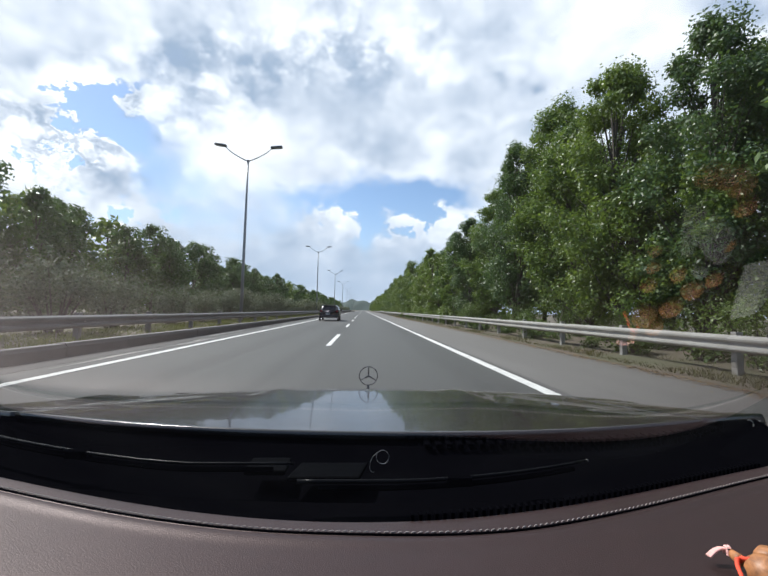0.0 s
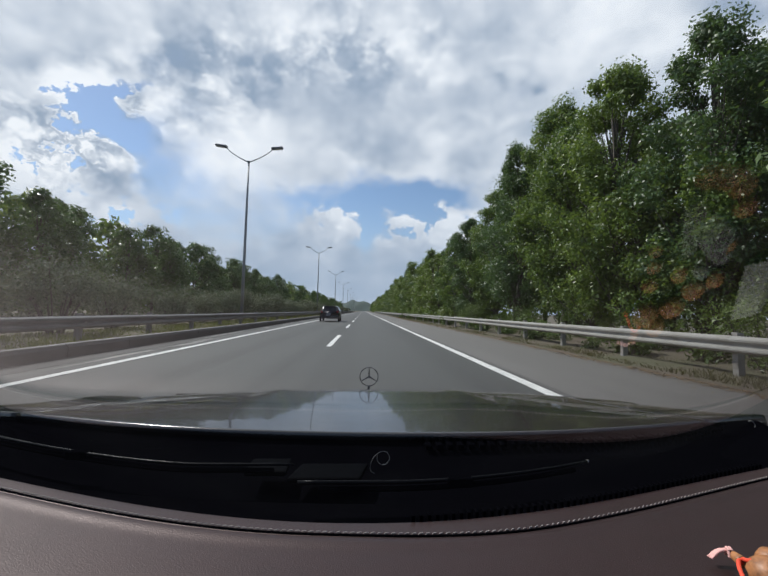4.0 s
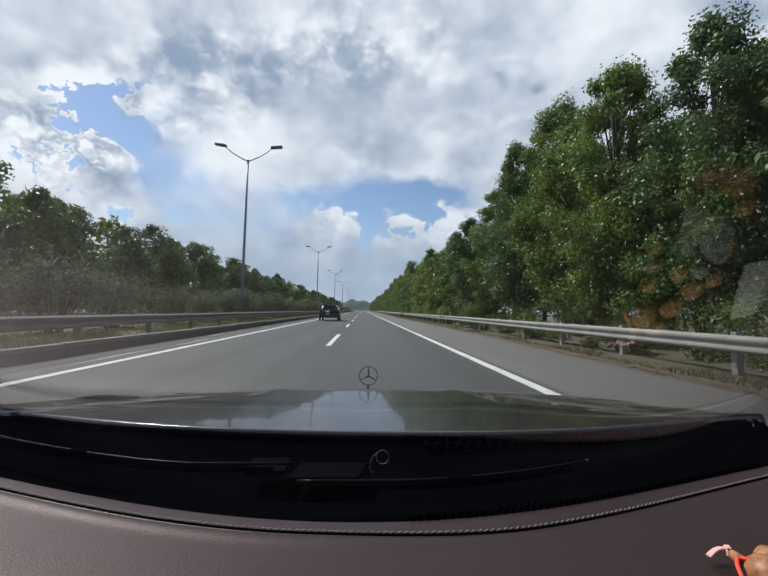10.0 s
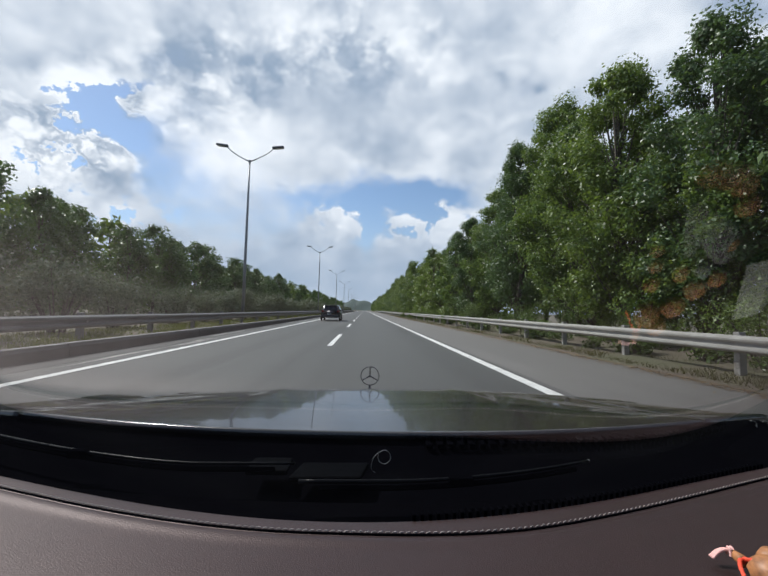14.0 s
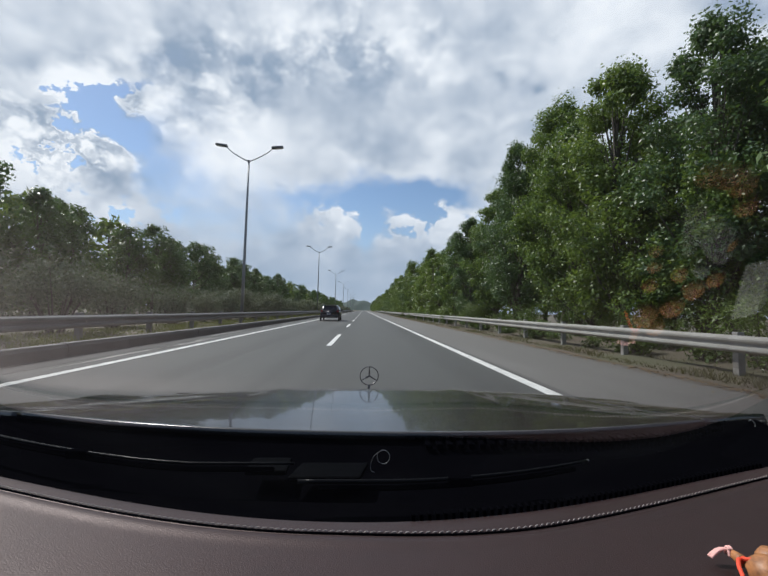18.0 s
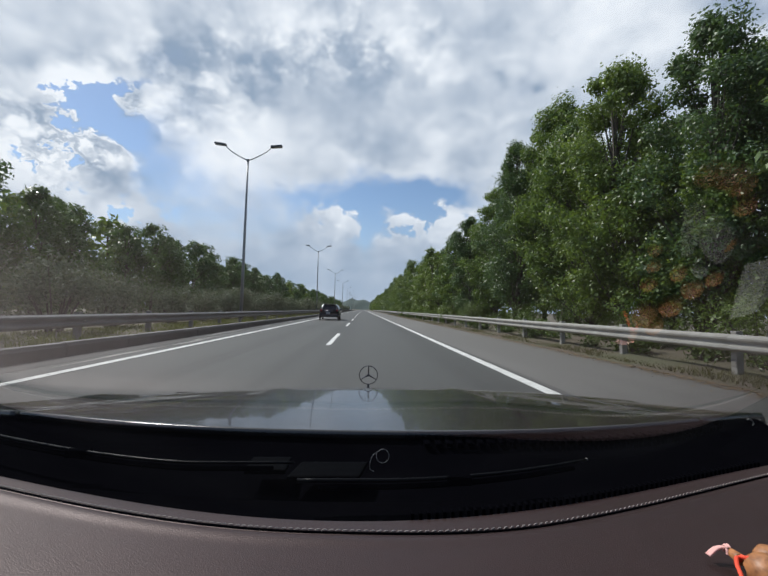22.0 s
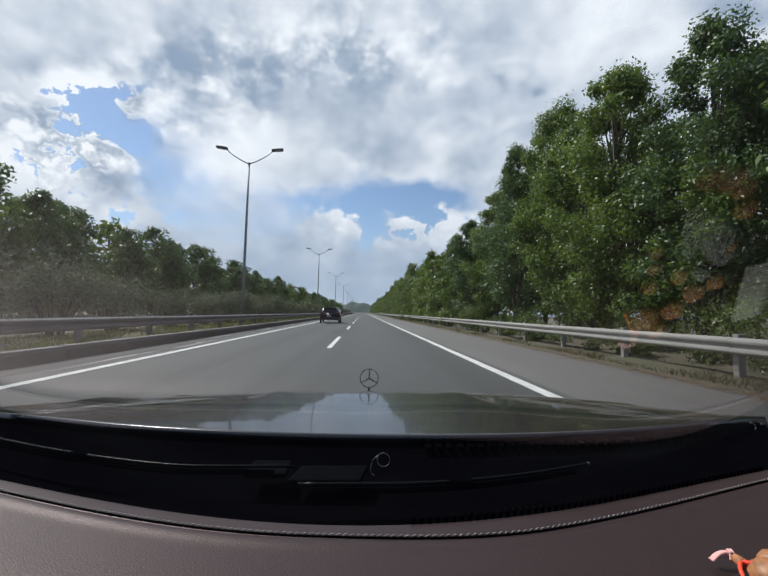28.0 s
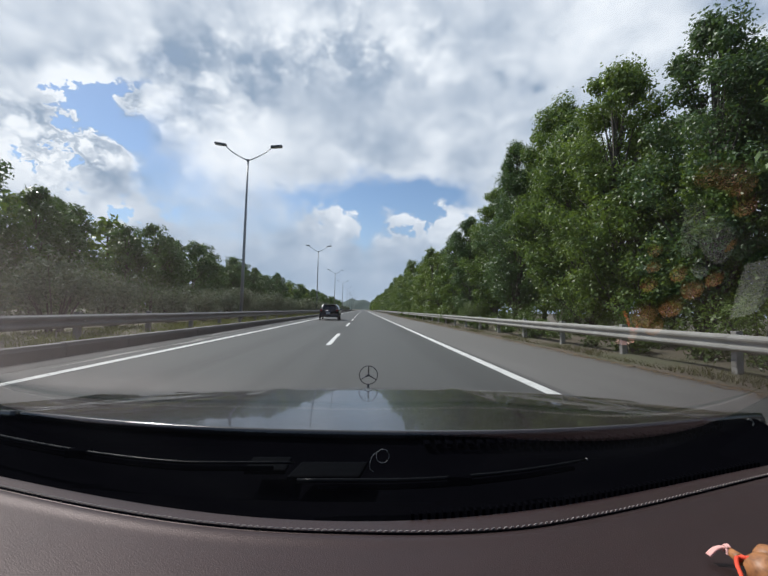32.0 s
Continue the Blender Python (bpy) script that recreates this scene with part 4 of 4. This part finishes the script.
for s in (-1, 1):
    bm = box(bmesh.new(), CAR_X + s * 0.37 - 0.25, CAR_X + s * 0.37 + 0.25, -1.0, -0.5, 0.30, 0.52, 0.06)
    seat = part("seat", bm, LEATHER, own_car)
    bm = box(bmesh.new(), CAR_X + s * 0.37 - 0.25, CAR_X + s * 0.37 + 0.25, -1.16, -0.98, 0.45, 1.12, 0.06)
    part("backrest", bm, LEATHER, seat)


def wheel(x, y):
    bm = bmesh.new()
    tube(bm, [(x - 0.10, y, 0.33), (x - 0.085, y, 0.33), (x + 0.085, y, 0.33), (x + 0.10, y, 0.33)], [0.29, 0.33, 0.33, 0.29], 28)
    w = part("wheel", bm, RUBBER, own_car, smooth=False)
    bm = bmesh.new()
    tube(bm, [(x - 0.106, y, 0.33), (x + 0.106, y, 0.33)], [0.21, 0.21], 20)
    part("rim", bm, CHROME, w)


for sx in (-0.90, 0.90):
    wheel(CAR_X + sx, WHEELS_Y[0]), wheel(CAR_X + sx, WHEELS_Y[1])

# bonnet ornament: an upright ring with three spokes
EMB = Vector((0.0315, 1.60, 0.8208))
RING = 0.0386
bm = bmesh.new()
ring = [EMB + Vector((math.sin(a), 0, math.cos(a))) * RING for a in np.linspace(0, math.tau, 41)]
tube(bm, ring, 0.0018, 8, False)
ornament = part("bonnet_ornament", bm, DARK_CHROME, own_car, "thin dark chrome ring standing on the bonnet", smooth=True)
for a in (0, 120, 240):
    bm = bmesh.new()
    r = radians(a)
    tube(bm, [EMB, EMB + Vector((math.sin(r), 0, math.cos(r))) * RING], [0.0038, 0.0012], 6)
    part("spoke", bm, DARK_CHROME, ornament)
bm = bmesh.new()
tube(bm, [EMB + Vector((0, 0, -0.075)), EMB + Vector((0, 0, -0.038))], [0.009, 0.004], 10)
part("ornament_foot", bm, DARK_CHROME, ornament)

# cowl, wipers and the dark trough under the windscreen


def cowl(u, v):
    x = (u * 2 - 1) * 1.0
    y = bonnet_rear(x) + 0.014 - 0.218 * v
    return (CAR_X + x, y, bonnet_height(x, bonnet_rear(x)) - 0.0135 - 0.030 * v - 0.012 * math.sin(v * math.pi) )


finish("cowl", mesh_np("cowl", *grid_surface(cowl, 61, 14, 0.01)), BLACK_PLASTIC, own_car, "black plastic cowl under the windscreen", smooth=True)


def trough(u, v):
    x = (u * 2 - 1) * 1.0
    y = bonnet_rear(x) - 0.19 - 0.28 * v
    return (CAR_X + x, y, 0.824 - 0.05 * v)


finish("windscreen_trough", mesh_np("windscreen_trough", *grid_surface(trough, 41, 8, 0.01)), BLACK_PLASTIC, own_car)
for k in range(34):
    x = 0.10 + k * 0.021
    bm = box(bmesh.new(), CAR_X + x - 0.006, CAR_X + x + 0.006, bonnet_rear(x) - 0.030, bonnet_rear(x) - 0.008, 0.842, 0.850, 0.002)
    part("cowl_slat", bm, BLACK_PLASTIC, own_car)


def lip(x):
    return 0.3118 - 0.0181 * x + 0.8361 * x * x / (1 + x * x / 0.36)


def left_wiper(x):
    return 0.592 + 0.427 * max(0.0, -x - 0.25) ** 1.38


def right_wiper(x):
    return 0.536 + 0.50 * max(0.0, x - 0.03) ** 1.8


def wiper_line(fn, x0, x1, z, back=0.0):
    return [(x, fn(x) - back, z) for x in (x0 + (x1 - x0) * j / 18 for j in range(19))]


for fn, x0, x1, z in ((left_wiper, -0.80, -0.10, 0.862), (right_wiper, -0.085, 0.3765, 0.860)):
    bm = bmesh.new()
    tube(bm, wiper_line(fn, x0, x1, z), [0.0034 - 0.0012 * k / 18 for k in range(19)], 8)
    wiper = part("wiper", bm, BLACK_SATIN, own_car, "black windscreen wiper at rest", smooth=True)
    bm = bmesh.new()
    tube(bm, wiper_line(fn, x0 + 0.03, x1 - 0.03, z - 0.008, 0.002), 0.0036, 6)
    part("blade", bm, BLACK_PLASTIC, wiper)
    bm = box(bmesh.new(), (x0 + x1) / 2 - 0.018, (x0 + x1) / 2 + 0.018, fn((x0 + x1) / 2) - 0.007, fn((x0 + x1) / 2) + 0.005, z - 0.010, z + 0.003, 0.002)
    part("yoke", bm, BLACK_PLASTIC, wiper)
bm = bmesh.new()
bmesh.ops.create_uvsphere(bm, u_segments=12, v_segments=8, radius=0.0026, matrix=Matrix.Translation((0.3765, right_wiper(0.3765), 0.860)))
part("wiper_tip", bm, ZINC_POST, wiper, "small shiny wiper tip", smooth=True)
bm = box(bmesh.new(), -0.060, 0.048, -0.028, 0.028, 0.842, 0.850, 0.0035)
for v in bm.verts:
    v.co.x, v.co.y = v.co.x - 0.040 + v.co.y * 0.25, v.co.y + 0.600
part("wiper_cover", bm, COWL_BLACK, own_car, "black wiper pivot cover")
bm = box(bmesh.new(), -0.176, -0.112, 0.592, 0.646, 0.843, 0.851, 0.004)
part("wiper_joint", bm, COWL_BLACK, own_car, "small black wiper joint cap")
for k in range(62):
    x = 0.045 + k * 0.0068
    bm = box(bmesh.new(), x - 0.0015, x + 0.0015, lip(x) - 0.0022, lip(x) + 0.004, 0.9285, 0.9345, 0.0008)
    part("hem_tab", bm, BLACK_PLASTIC, own_car)
bm = bmesh.new()
loop = [(0.0375 + 0.0100 * math.cos(a), 0.60, 0.869 + 0.0105 * math.sin(a)) for a in np.linspace(2.4, -3.6, 26)]
tail = rounded([(0.0300, 0.600, 0.8765), (0.0215, 0.598, 0.8700), (0.0175, 0.597, 0.8580), (0.0185, 0.597, 0.8500), (0.0240, 0.597, 0.8465)], [0.0] * 5)[0]
loop = tail[::-1] + loop
tube(bm, loop, 0.00042, 6)
part("wire", bm, MAST, own_car, "thin curled wire under the glass", smooth=True)

bm = bmesh.new()
tube(bm, [(0.842 + 0.006 * math.cos(a), 0.770 + 0.003 * math.sin(a), 0.876 + 0.0065 * math.sin(a)) for a in np.linspace(-1.2, 2.4, 12)], 0.0012, 6)
part("clip", bm, ZINC, own_car, "tiny curled bright clip")

# dashboard: padded leather top with a stitched seam


def seam(x):
    k = min(1.0, max(0.0, (x + 0.03) / 0.18))
    return 0.2884 - 0.0102 * x + 0.864 * x * x / (1 + x * x / 0.36) - 0.0097 * k * k * (3 - 2 * k)


def dash_top(u, v):
    x = (u * 2 - 1) * 0.80
    k = v * 1.0
    if k < 0.12:                                               # rolled front lip
        a = k / 0.12 * math.pi / 2
        return (x, lip(x) + 0.004 - 0.008 * (1 - math.cos(a)), 0.930 - 0.020 * (1 - math.sin(a)))
    k = (k - 0.12) / 0.88
    y = lip(x) - 0.004 - 0.42 * k ** 1.5
    d = (y - seam(x)) / 0.0015
    groove = 0.0024 * math.exp(-d * d)
    pad = 0.0012 * math.exp(-((y - seam(x) + 0.008) / 0.006) ** 2)
    return (x, y, 0.930 + 0.0025 * min(1, k * 8) - groove + pad - 0.10 * max(0.0, k - 0.45) ** 2)


dashboard = finish("dashboard", mesh_np("dashboard", *grid_surface(dash_top, 161, 150)), LEATHER, own_car, "brown grained leather dashboard top", smooth=True)
verts, faces = grid_surface(lambda u, v: ((u * 2 - 1) * 0.80, lip((u * 2 - 1) * 0.80) + 0.004 - 0.012 * v, 0.910 - 0.16 * v), 61, 4, 0.004)
finish("dash_front", mesh_np("dash_front", verts, faces), BLACK_PLASTIC, dashboard)
# dark hem between the leather and the glass
verts, faces = grid_surface(lambda u, v: ((u * 2 - 1) * 0.80, lip((u * 2 - 1) * 0.80) + 0.004 + 0.05 * v, 0.905 - 0.03 * v), 81, 6, 0.004)
finish("dash_hem", mesh_np("dash_hem", verts, faces), BLACK_PLASTIC, dashboard, "black hem under the glass")
bm = bmesh.new()
tube(bm, [(px, seam(px), 0.9330) for px in np.linspace(-0.5, 0.6, 90)], 0.0009, 6)
part("seam_piping", bm, BLACK_PLASTIC, dashboard, "dark seam beside the stitching")
stitch_mesh = None
count = 0
x = -0.42
while x < 0.52:
    slope = (seam(x + 0.003) - seam(x - 0.003)) / 0.006
    if stitch_mesh is None:
        bm = bmesh.new()
        tube(bm, [(-0.0021, 0, 0), (-0.001, 0, 0.0006), (0.001, 0, 0.0006), (0.0021, 0, 0)], [0.0002, 0.00042, 0.00042, 0.0002], 6)
        o = part("stitch", bm, THREAD, dashboard, "pale thread stitch")
        stitch_mesh = o.data
    else:
        o = new("stitch", stitch_mesh)
        o.parent = dashboard
    o.location = (x, seam(x) + 0.0034, 0.9326)
    o.rotation_euler = (0, 0, math.atan(slope) + 0.30)
    x += 0.0052 / math.sqrt(1 + slope * slope)

# windscreen


def screen_height(x, y):
    """The bent sheet: steep at its foot, flatter towards the roof, its sides swept back."""
    side = x * x if abs(x) < 0.34 else 0.1156 + 0.136 * (1 - math.exp(-(abs(x) - 0.34) / 0.2))
    yc = min(0.42, max(0.0, y))
    z = 1.150 - 0.435 * yc - 0.4905 * yc ** 2 - 0.0245 * yc ** 3 + side * (0.604 - 0.416 * yc)
    if y > 0.42:
        z -= (0.860 + 0.416 * side) * (y - 0.42)
    return z - 0.37 * min(0.0, y)


def screen_foot(x):
    lo, hi = 0.2, 1.2
    for _ in range(24):
        mid = (lo + hi) / 2
        lo, hi = (mid, hi) if screen_height(x, mid) > 0.838 else (lo, mid)
    return lo


def screen(u, v):
    x = (u * 2 - 1) * (0.90 - 0.24 * v)
    y = screen_foot(x) * (1 - v) + (-0.60 + 0.06 * x * x) * v
    return (CAR_X + x, y, screen_height(x, y))


glass = finish("windscreen", mesh_np("windscreen", *grid_surface(screen, 101, 161)), WINDSCREEN_GLASS, own_car, "clear raked windscreen mirroring the dashboard", smooth=True)
glass.visible_shadow = False

# ---- wooden bead charm on the dashboard ----
charm = thing("bead_charm", "varnished orange wooden bead charm with red cords on the dashboard", "charm", at=(0.257, 0.2165, 0.9335))
CHARM = Vector((0.26, 0.22, 0.9335))


def bead(x, y, r, sx=1.0, sz=1.0, material=WOOD, turn=0.0, lift=0.0, label=""):
    bm = bmesh.new()
    bmesh.ops.create_icosphere(bm, subdivisions=3, radius=r)
    for v in bm.verts:
        p = v.co.copy()
        k = 1 + 0.09 * noise.noise(p * 300 + Vector((x, y, 0)) * 900) + 0.045 * noise.noise(p * 1100)
        v.co = Vector((p.x * sx, p.y, p.z * sz)) * k
    bmesh.ops.rotate(bm, verts=bm.verts[:], cent=(0, 0, 0), matrix=Matrix.Rotation(radians(turn), 3, "Z"))
    bmesh.ops.translate(bm, verts=bm.verts[:], vec=(x - CHARM.x, y - CHARM.y, r * sz + lift))
    return part("bead", bm, material, charm, label, smooth=True)


def cord(pts, radius, material, label):
    bm = bmesh.new()
    line, radii = rounded([Vector(p) - CHARM for p in pts], radius)
    tube(bm, line, [r * (1 + 0.10 * math.sin(k * 1.9)) for k, r in enumerate(radii)], 10)
    return part("cord", bm, material, charm, label, smooth=True)


def petal(x0, y0, x1, y1, wide, lift, label):
    """A thin pale leaf-shaped tag, slightly cupped."""
    a, b = Vector((x0, y0, 0)) - Vector((CHARM.x, CHARM.y, 0)), Vector((x1, y1, 0)) - Vector((CHARM.x, CHARM.y, 0))
    side = (b - a).cross(Vector((0, 0, 1))).normalized()

    def fn(u, v):
        w = wide * (0.35 + 0.65 * math.sin(math.pi * (0.15 + 0.8 * v))) * (u - 0.5)
        p = a.lerp(b, v) + side * w
        return (p.x, p.y, lift + 0.006 * math.sin(math.pi * v) - 0.010 * (u - 0.5) ** 2)
    return finish("tag", mesh_np("tag", *grid_surface(fn, 7, 12, 0.0012)), PALE, charm, label, smooth=True)


bead(0.2556, 0.2272, 0.0106, 1.05, turn=40), bead(0.2765, 0.2440, 0.0080, 1.1)
bead(0.284, 0.226, 0.0092, 1.2), bead(0.298, 0.212, 0.0092, 1.15, turn=20)
bead(0.318, 0.206, 0.0080), bead(0.276, 0.196, 0.0065, 1.3, turn=60), bead(0.240, 0.172, 0.0060)
bead(0.246, 0.186, 0.0060, 1.1), bead(0.250, 0.202, 0.0066), bead(0.302, 0.172, 0.0090, 1.3, turn=30)
bead(0.250, 0.116, 0.0100, 1.3), bead(0.268, 0.118, 0.0105, 1.2), bead(0.284, 0.126, 0.0090, 1.2), bead(0.300, 0.142, 0.0090)
petal(0.251, 0.136, 0.274, 0.180, 0.021, 0.010, "pale leaf-shaped tag")
petal(0.268, 0.150, 0.316, 0.188, 0.025, 0.012, "pale leaf-shaped tag")
petal(0.276, 0.186, 0.294, 0.194, 0.010, 0.018, "pale leaf-shaped tag")
bm = bmesh.new()
tube(bm, [Vector(q) - CHARM for q in ((0.2570, 0.2532, 0.9415), (0.2567, 0.2520, 0.9415), (0.2556, 0.2450, 0.9415), (0.2552, 0.2431, 0.9415))], [0.0019, 0.0025, 0.0035, 0.0037], 18)
part("bead", bm, WOOD, charm, "short flaring wooden bead", smooth=True)
for off, up in ((0.0, 0.0), (0.0013, -0.0006), (-0.0012, 0.0004)):
    cord([(0.2566, 0.2530 + off, 0.9425 + up), (0.2535, 0.2549 + off, 0.9425 + up), (0.2490, 0.2553 + off, 0.9408 + up), (0.2435, 0.2545 + off, 0.9375)], [0.0009, 0.0009, 0.0009, 0.0007], CORD_PINK, "thin pink cord end")
for off in (0.0, -0.0019):
    cord([(0.2572 + off, 0.2550, 0.9395), (0.2568 + off, 0.2540, 0.9442), (0.2562 + off, 0.2516, 0.9440), (0.2556 + off, 0.2506, 0.9400)], [0.0009] * 4, CORD_PINK, "wound pink cord")
cord([(0.2553, 0.2438, 0.9415), (0.2524, 0.2402, 0.9455), (0.2505, 0.2360, 0.9475), (0.2490, 0.2320, 0.9500)], [0.0012] * 4, CORD_RED, "bright red cord")
cord([(0.2551, 0.2436, 0.9410), (0.2500, 0.2408, 0.9445), (0.2440, 0.2350, 0.9440), (0.2396, 0.2288, 0.9430), (0.2352, 0.2230, 0.9410)], [0.0012] * 5, CORD_RED, "bright red cord")
card = thing("paper_card", "pale folded paper card lying on the leather dashboard", "card", at=(0.382, 0.222, 0.9335))
bm = bmesh.new()
for k, (z0, z1) in enumerate(((0.002, 0.012), (0.012, 0.004))):
    box(bm, -0.018 + 0.02 * k, 0.0 + 0.02 * k, -0.035, 0.035, 0.0, 0.0012)
    for v in bm.verts[-8:]:
        v.co.z += z0 + (z1 - z0) * (v.co.x + 0.018 - 0.02 * k) / 0.018
bmesh.ops.rotate(bm, verts=bm.verts[:], cent=(0, 0, 0), matrix=Matrix.Rotation(radians(-25), 3, "Z"))
part("sheet", bm, PALE, card)

# ---- the hatchback ahead ----


def hatchback(x, y):
    root = thing("car", "dark hatchback with red tail lamps in the overtaking lane", "car", at=(x, y, 0))
    side = [(-2.0, 0.30), (-2.06, 0.55), (-2.02, 0.92), (-1.78, 1.40), (-1.45, 1.50), (-0.2, 1.52), (0.45, 1.42), (1.05, 1.00), (1.85, 0.86), (2.02, 0.62), (2.0, 0.30)]

    def width(z):
        return 0.87 if z < 0.95 else 0.87 - (z - 0.95) * 0.42
    bm = bmesh.new()
    rows = [[bm.verts.new((s * width(pz), py, pz)) for py, pz in side] for s in (-1, 1)]
    n = len(side)
    for i in range(n):
        bm.faces.new((rows[0][i], rows[0][(i + 1) % n], rows[1][(i + 1) % n], rows[1][i]))
    bm.faces.new(rows[0]), bm.faces.new(rows[1][::-1])
    bmesh.ops.bevel(bm, geom=bm.edges[:], offset=0.05, segments=3, affect="EDGES")
    part("body", bm, CAR_PAINT, root, smooth=True)

    def slab(name, pts, material, label="", grow=0.012):
        bm = bmesh.new()
        a = [bm.verts.new(p) for p in pts]
        f = bm.faces.new(a)
        f.normal_update()
        off = f.normal * grow
        ext = bmesh.ops.extrude_face_region(bm, geom=[f])
        for v in ext["geom"]:
            if isinstance(v, bmesh.types.BMVert):
                v.co += off
        return part(name, bm, material, root, label)
    slab("rear_window", [(-0.66, -1.985, 1.00), (0.66, -1.985, 1.00), (0.58, -1.80, 1.37), (-0.58, -1.80, 1.37)], CAR_GLASS, "dark rear window")
    for s in (-1, 1):
        w0, w1 = s * 0.862, s * 0.70
        pts = [(w0, -1.5, 1.0), (w0, 0.75, 1.0), (w1, 0.30, 1.37), (w1, -1.40, 1.40)]
        slab("side_window", pts if s > 0 else pts[::-1], CAR_GLASS, "tinted side window", 0.02)
        part("tail_lamp", box(bmesh.new(), s * 0.74 - 0.10, s * 0.74 + 0.10, -2.07, -1.96, 0.84, 1.02, 0.03), TAIL_RED, root, "red tail lamp")
        part("mirror", box(bmesh.new(), s * 0.97 - 0.09, s * 0.97 + 0.09, 0.55, 0.68, 0.98, 1.11, 0.03), CAR_PAINT, root)
        for wy in (-1.28, 1.30):
            bm = bmesh.new()
            tube(bm, [(s * 0.86 - 0.1, wy, 0.31), (s * 0.86 + 0.03, wy, 0.31)], [0.31, 0.31], 24)
            w = part("wheel", bm, RUBBER, root)
            bm = bmesh.new()
            tube(bm, [(s * 0.86 - 0.10, wy, 0.31), (s * 0.86 + s * 0.035, wy, 0.31)], [0.19, 0.19], 16)
            part("rim", bm, ZINC, w)
    part("number_plate", box(bmesh.new(), -0.26, 0.08, -2.085, -2.055, 0.62, 0.76, 0.006), PLATE, root, "pale plate with a dark bar")
    part("plate_bar", box(bmesh.new(), -0.22, 0.04, -2.089, -2.080, 0.665, 0.715, 0.002), BLACK_PLASTIC, root)
    part("bumper", box(bmesh.new(), -0.84, 0.84, -2.10, -1.95, 0.30, 0.60, 0.05), CAR_PAINT, root)
    part("spoiler", box(bmesh.new(), -0.60, 0.60, -1.90, -1.62, 1.44, 1.50, 0.02), CAR_PAINT, root)
    return root


hatchback(-3.15, 37.0)
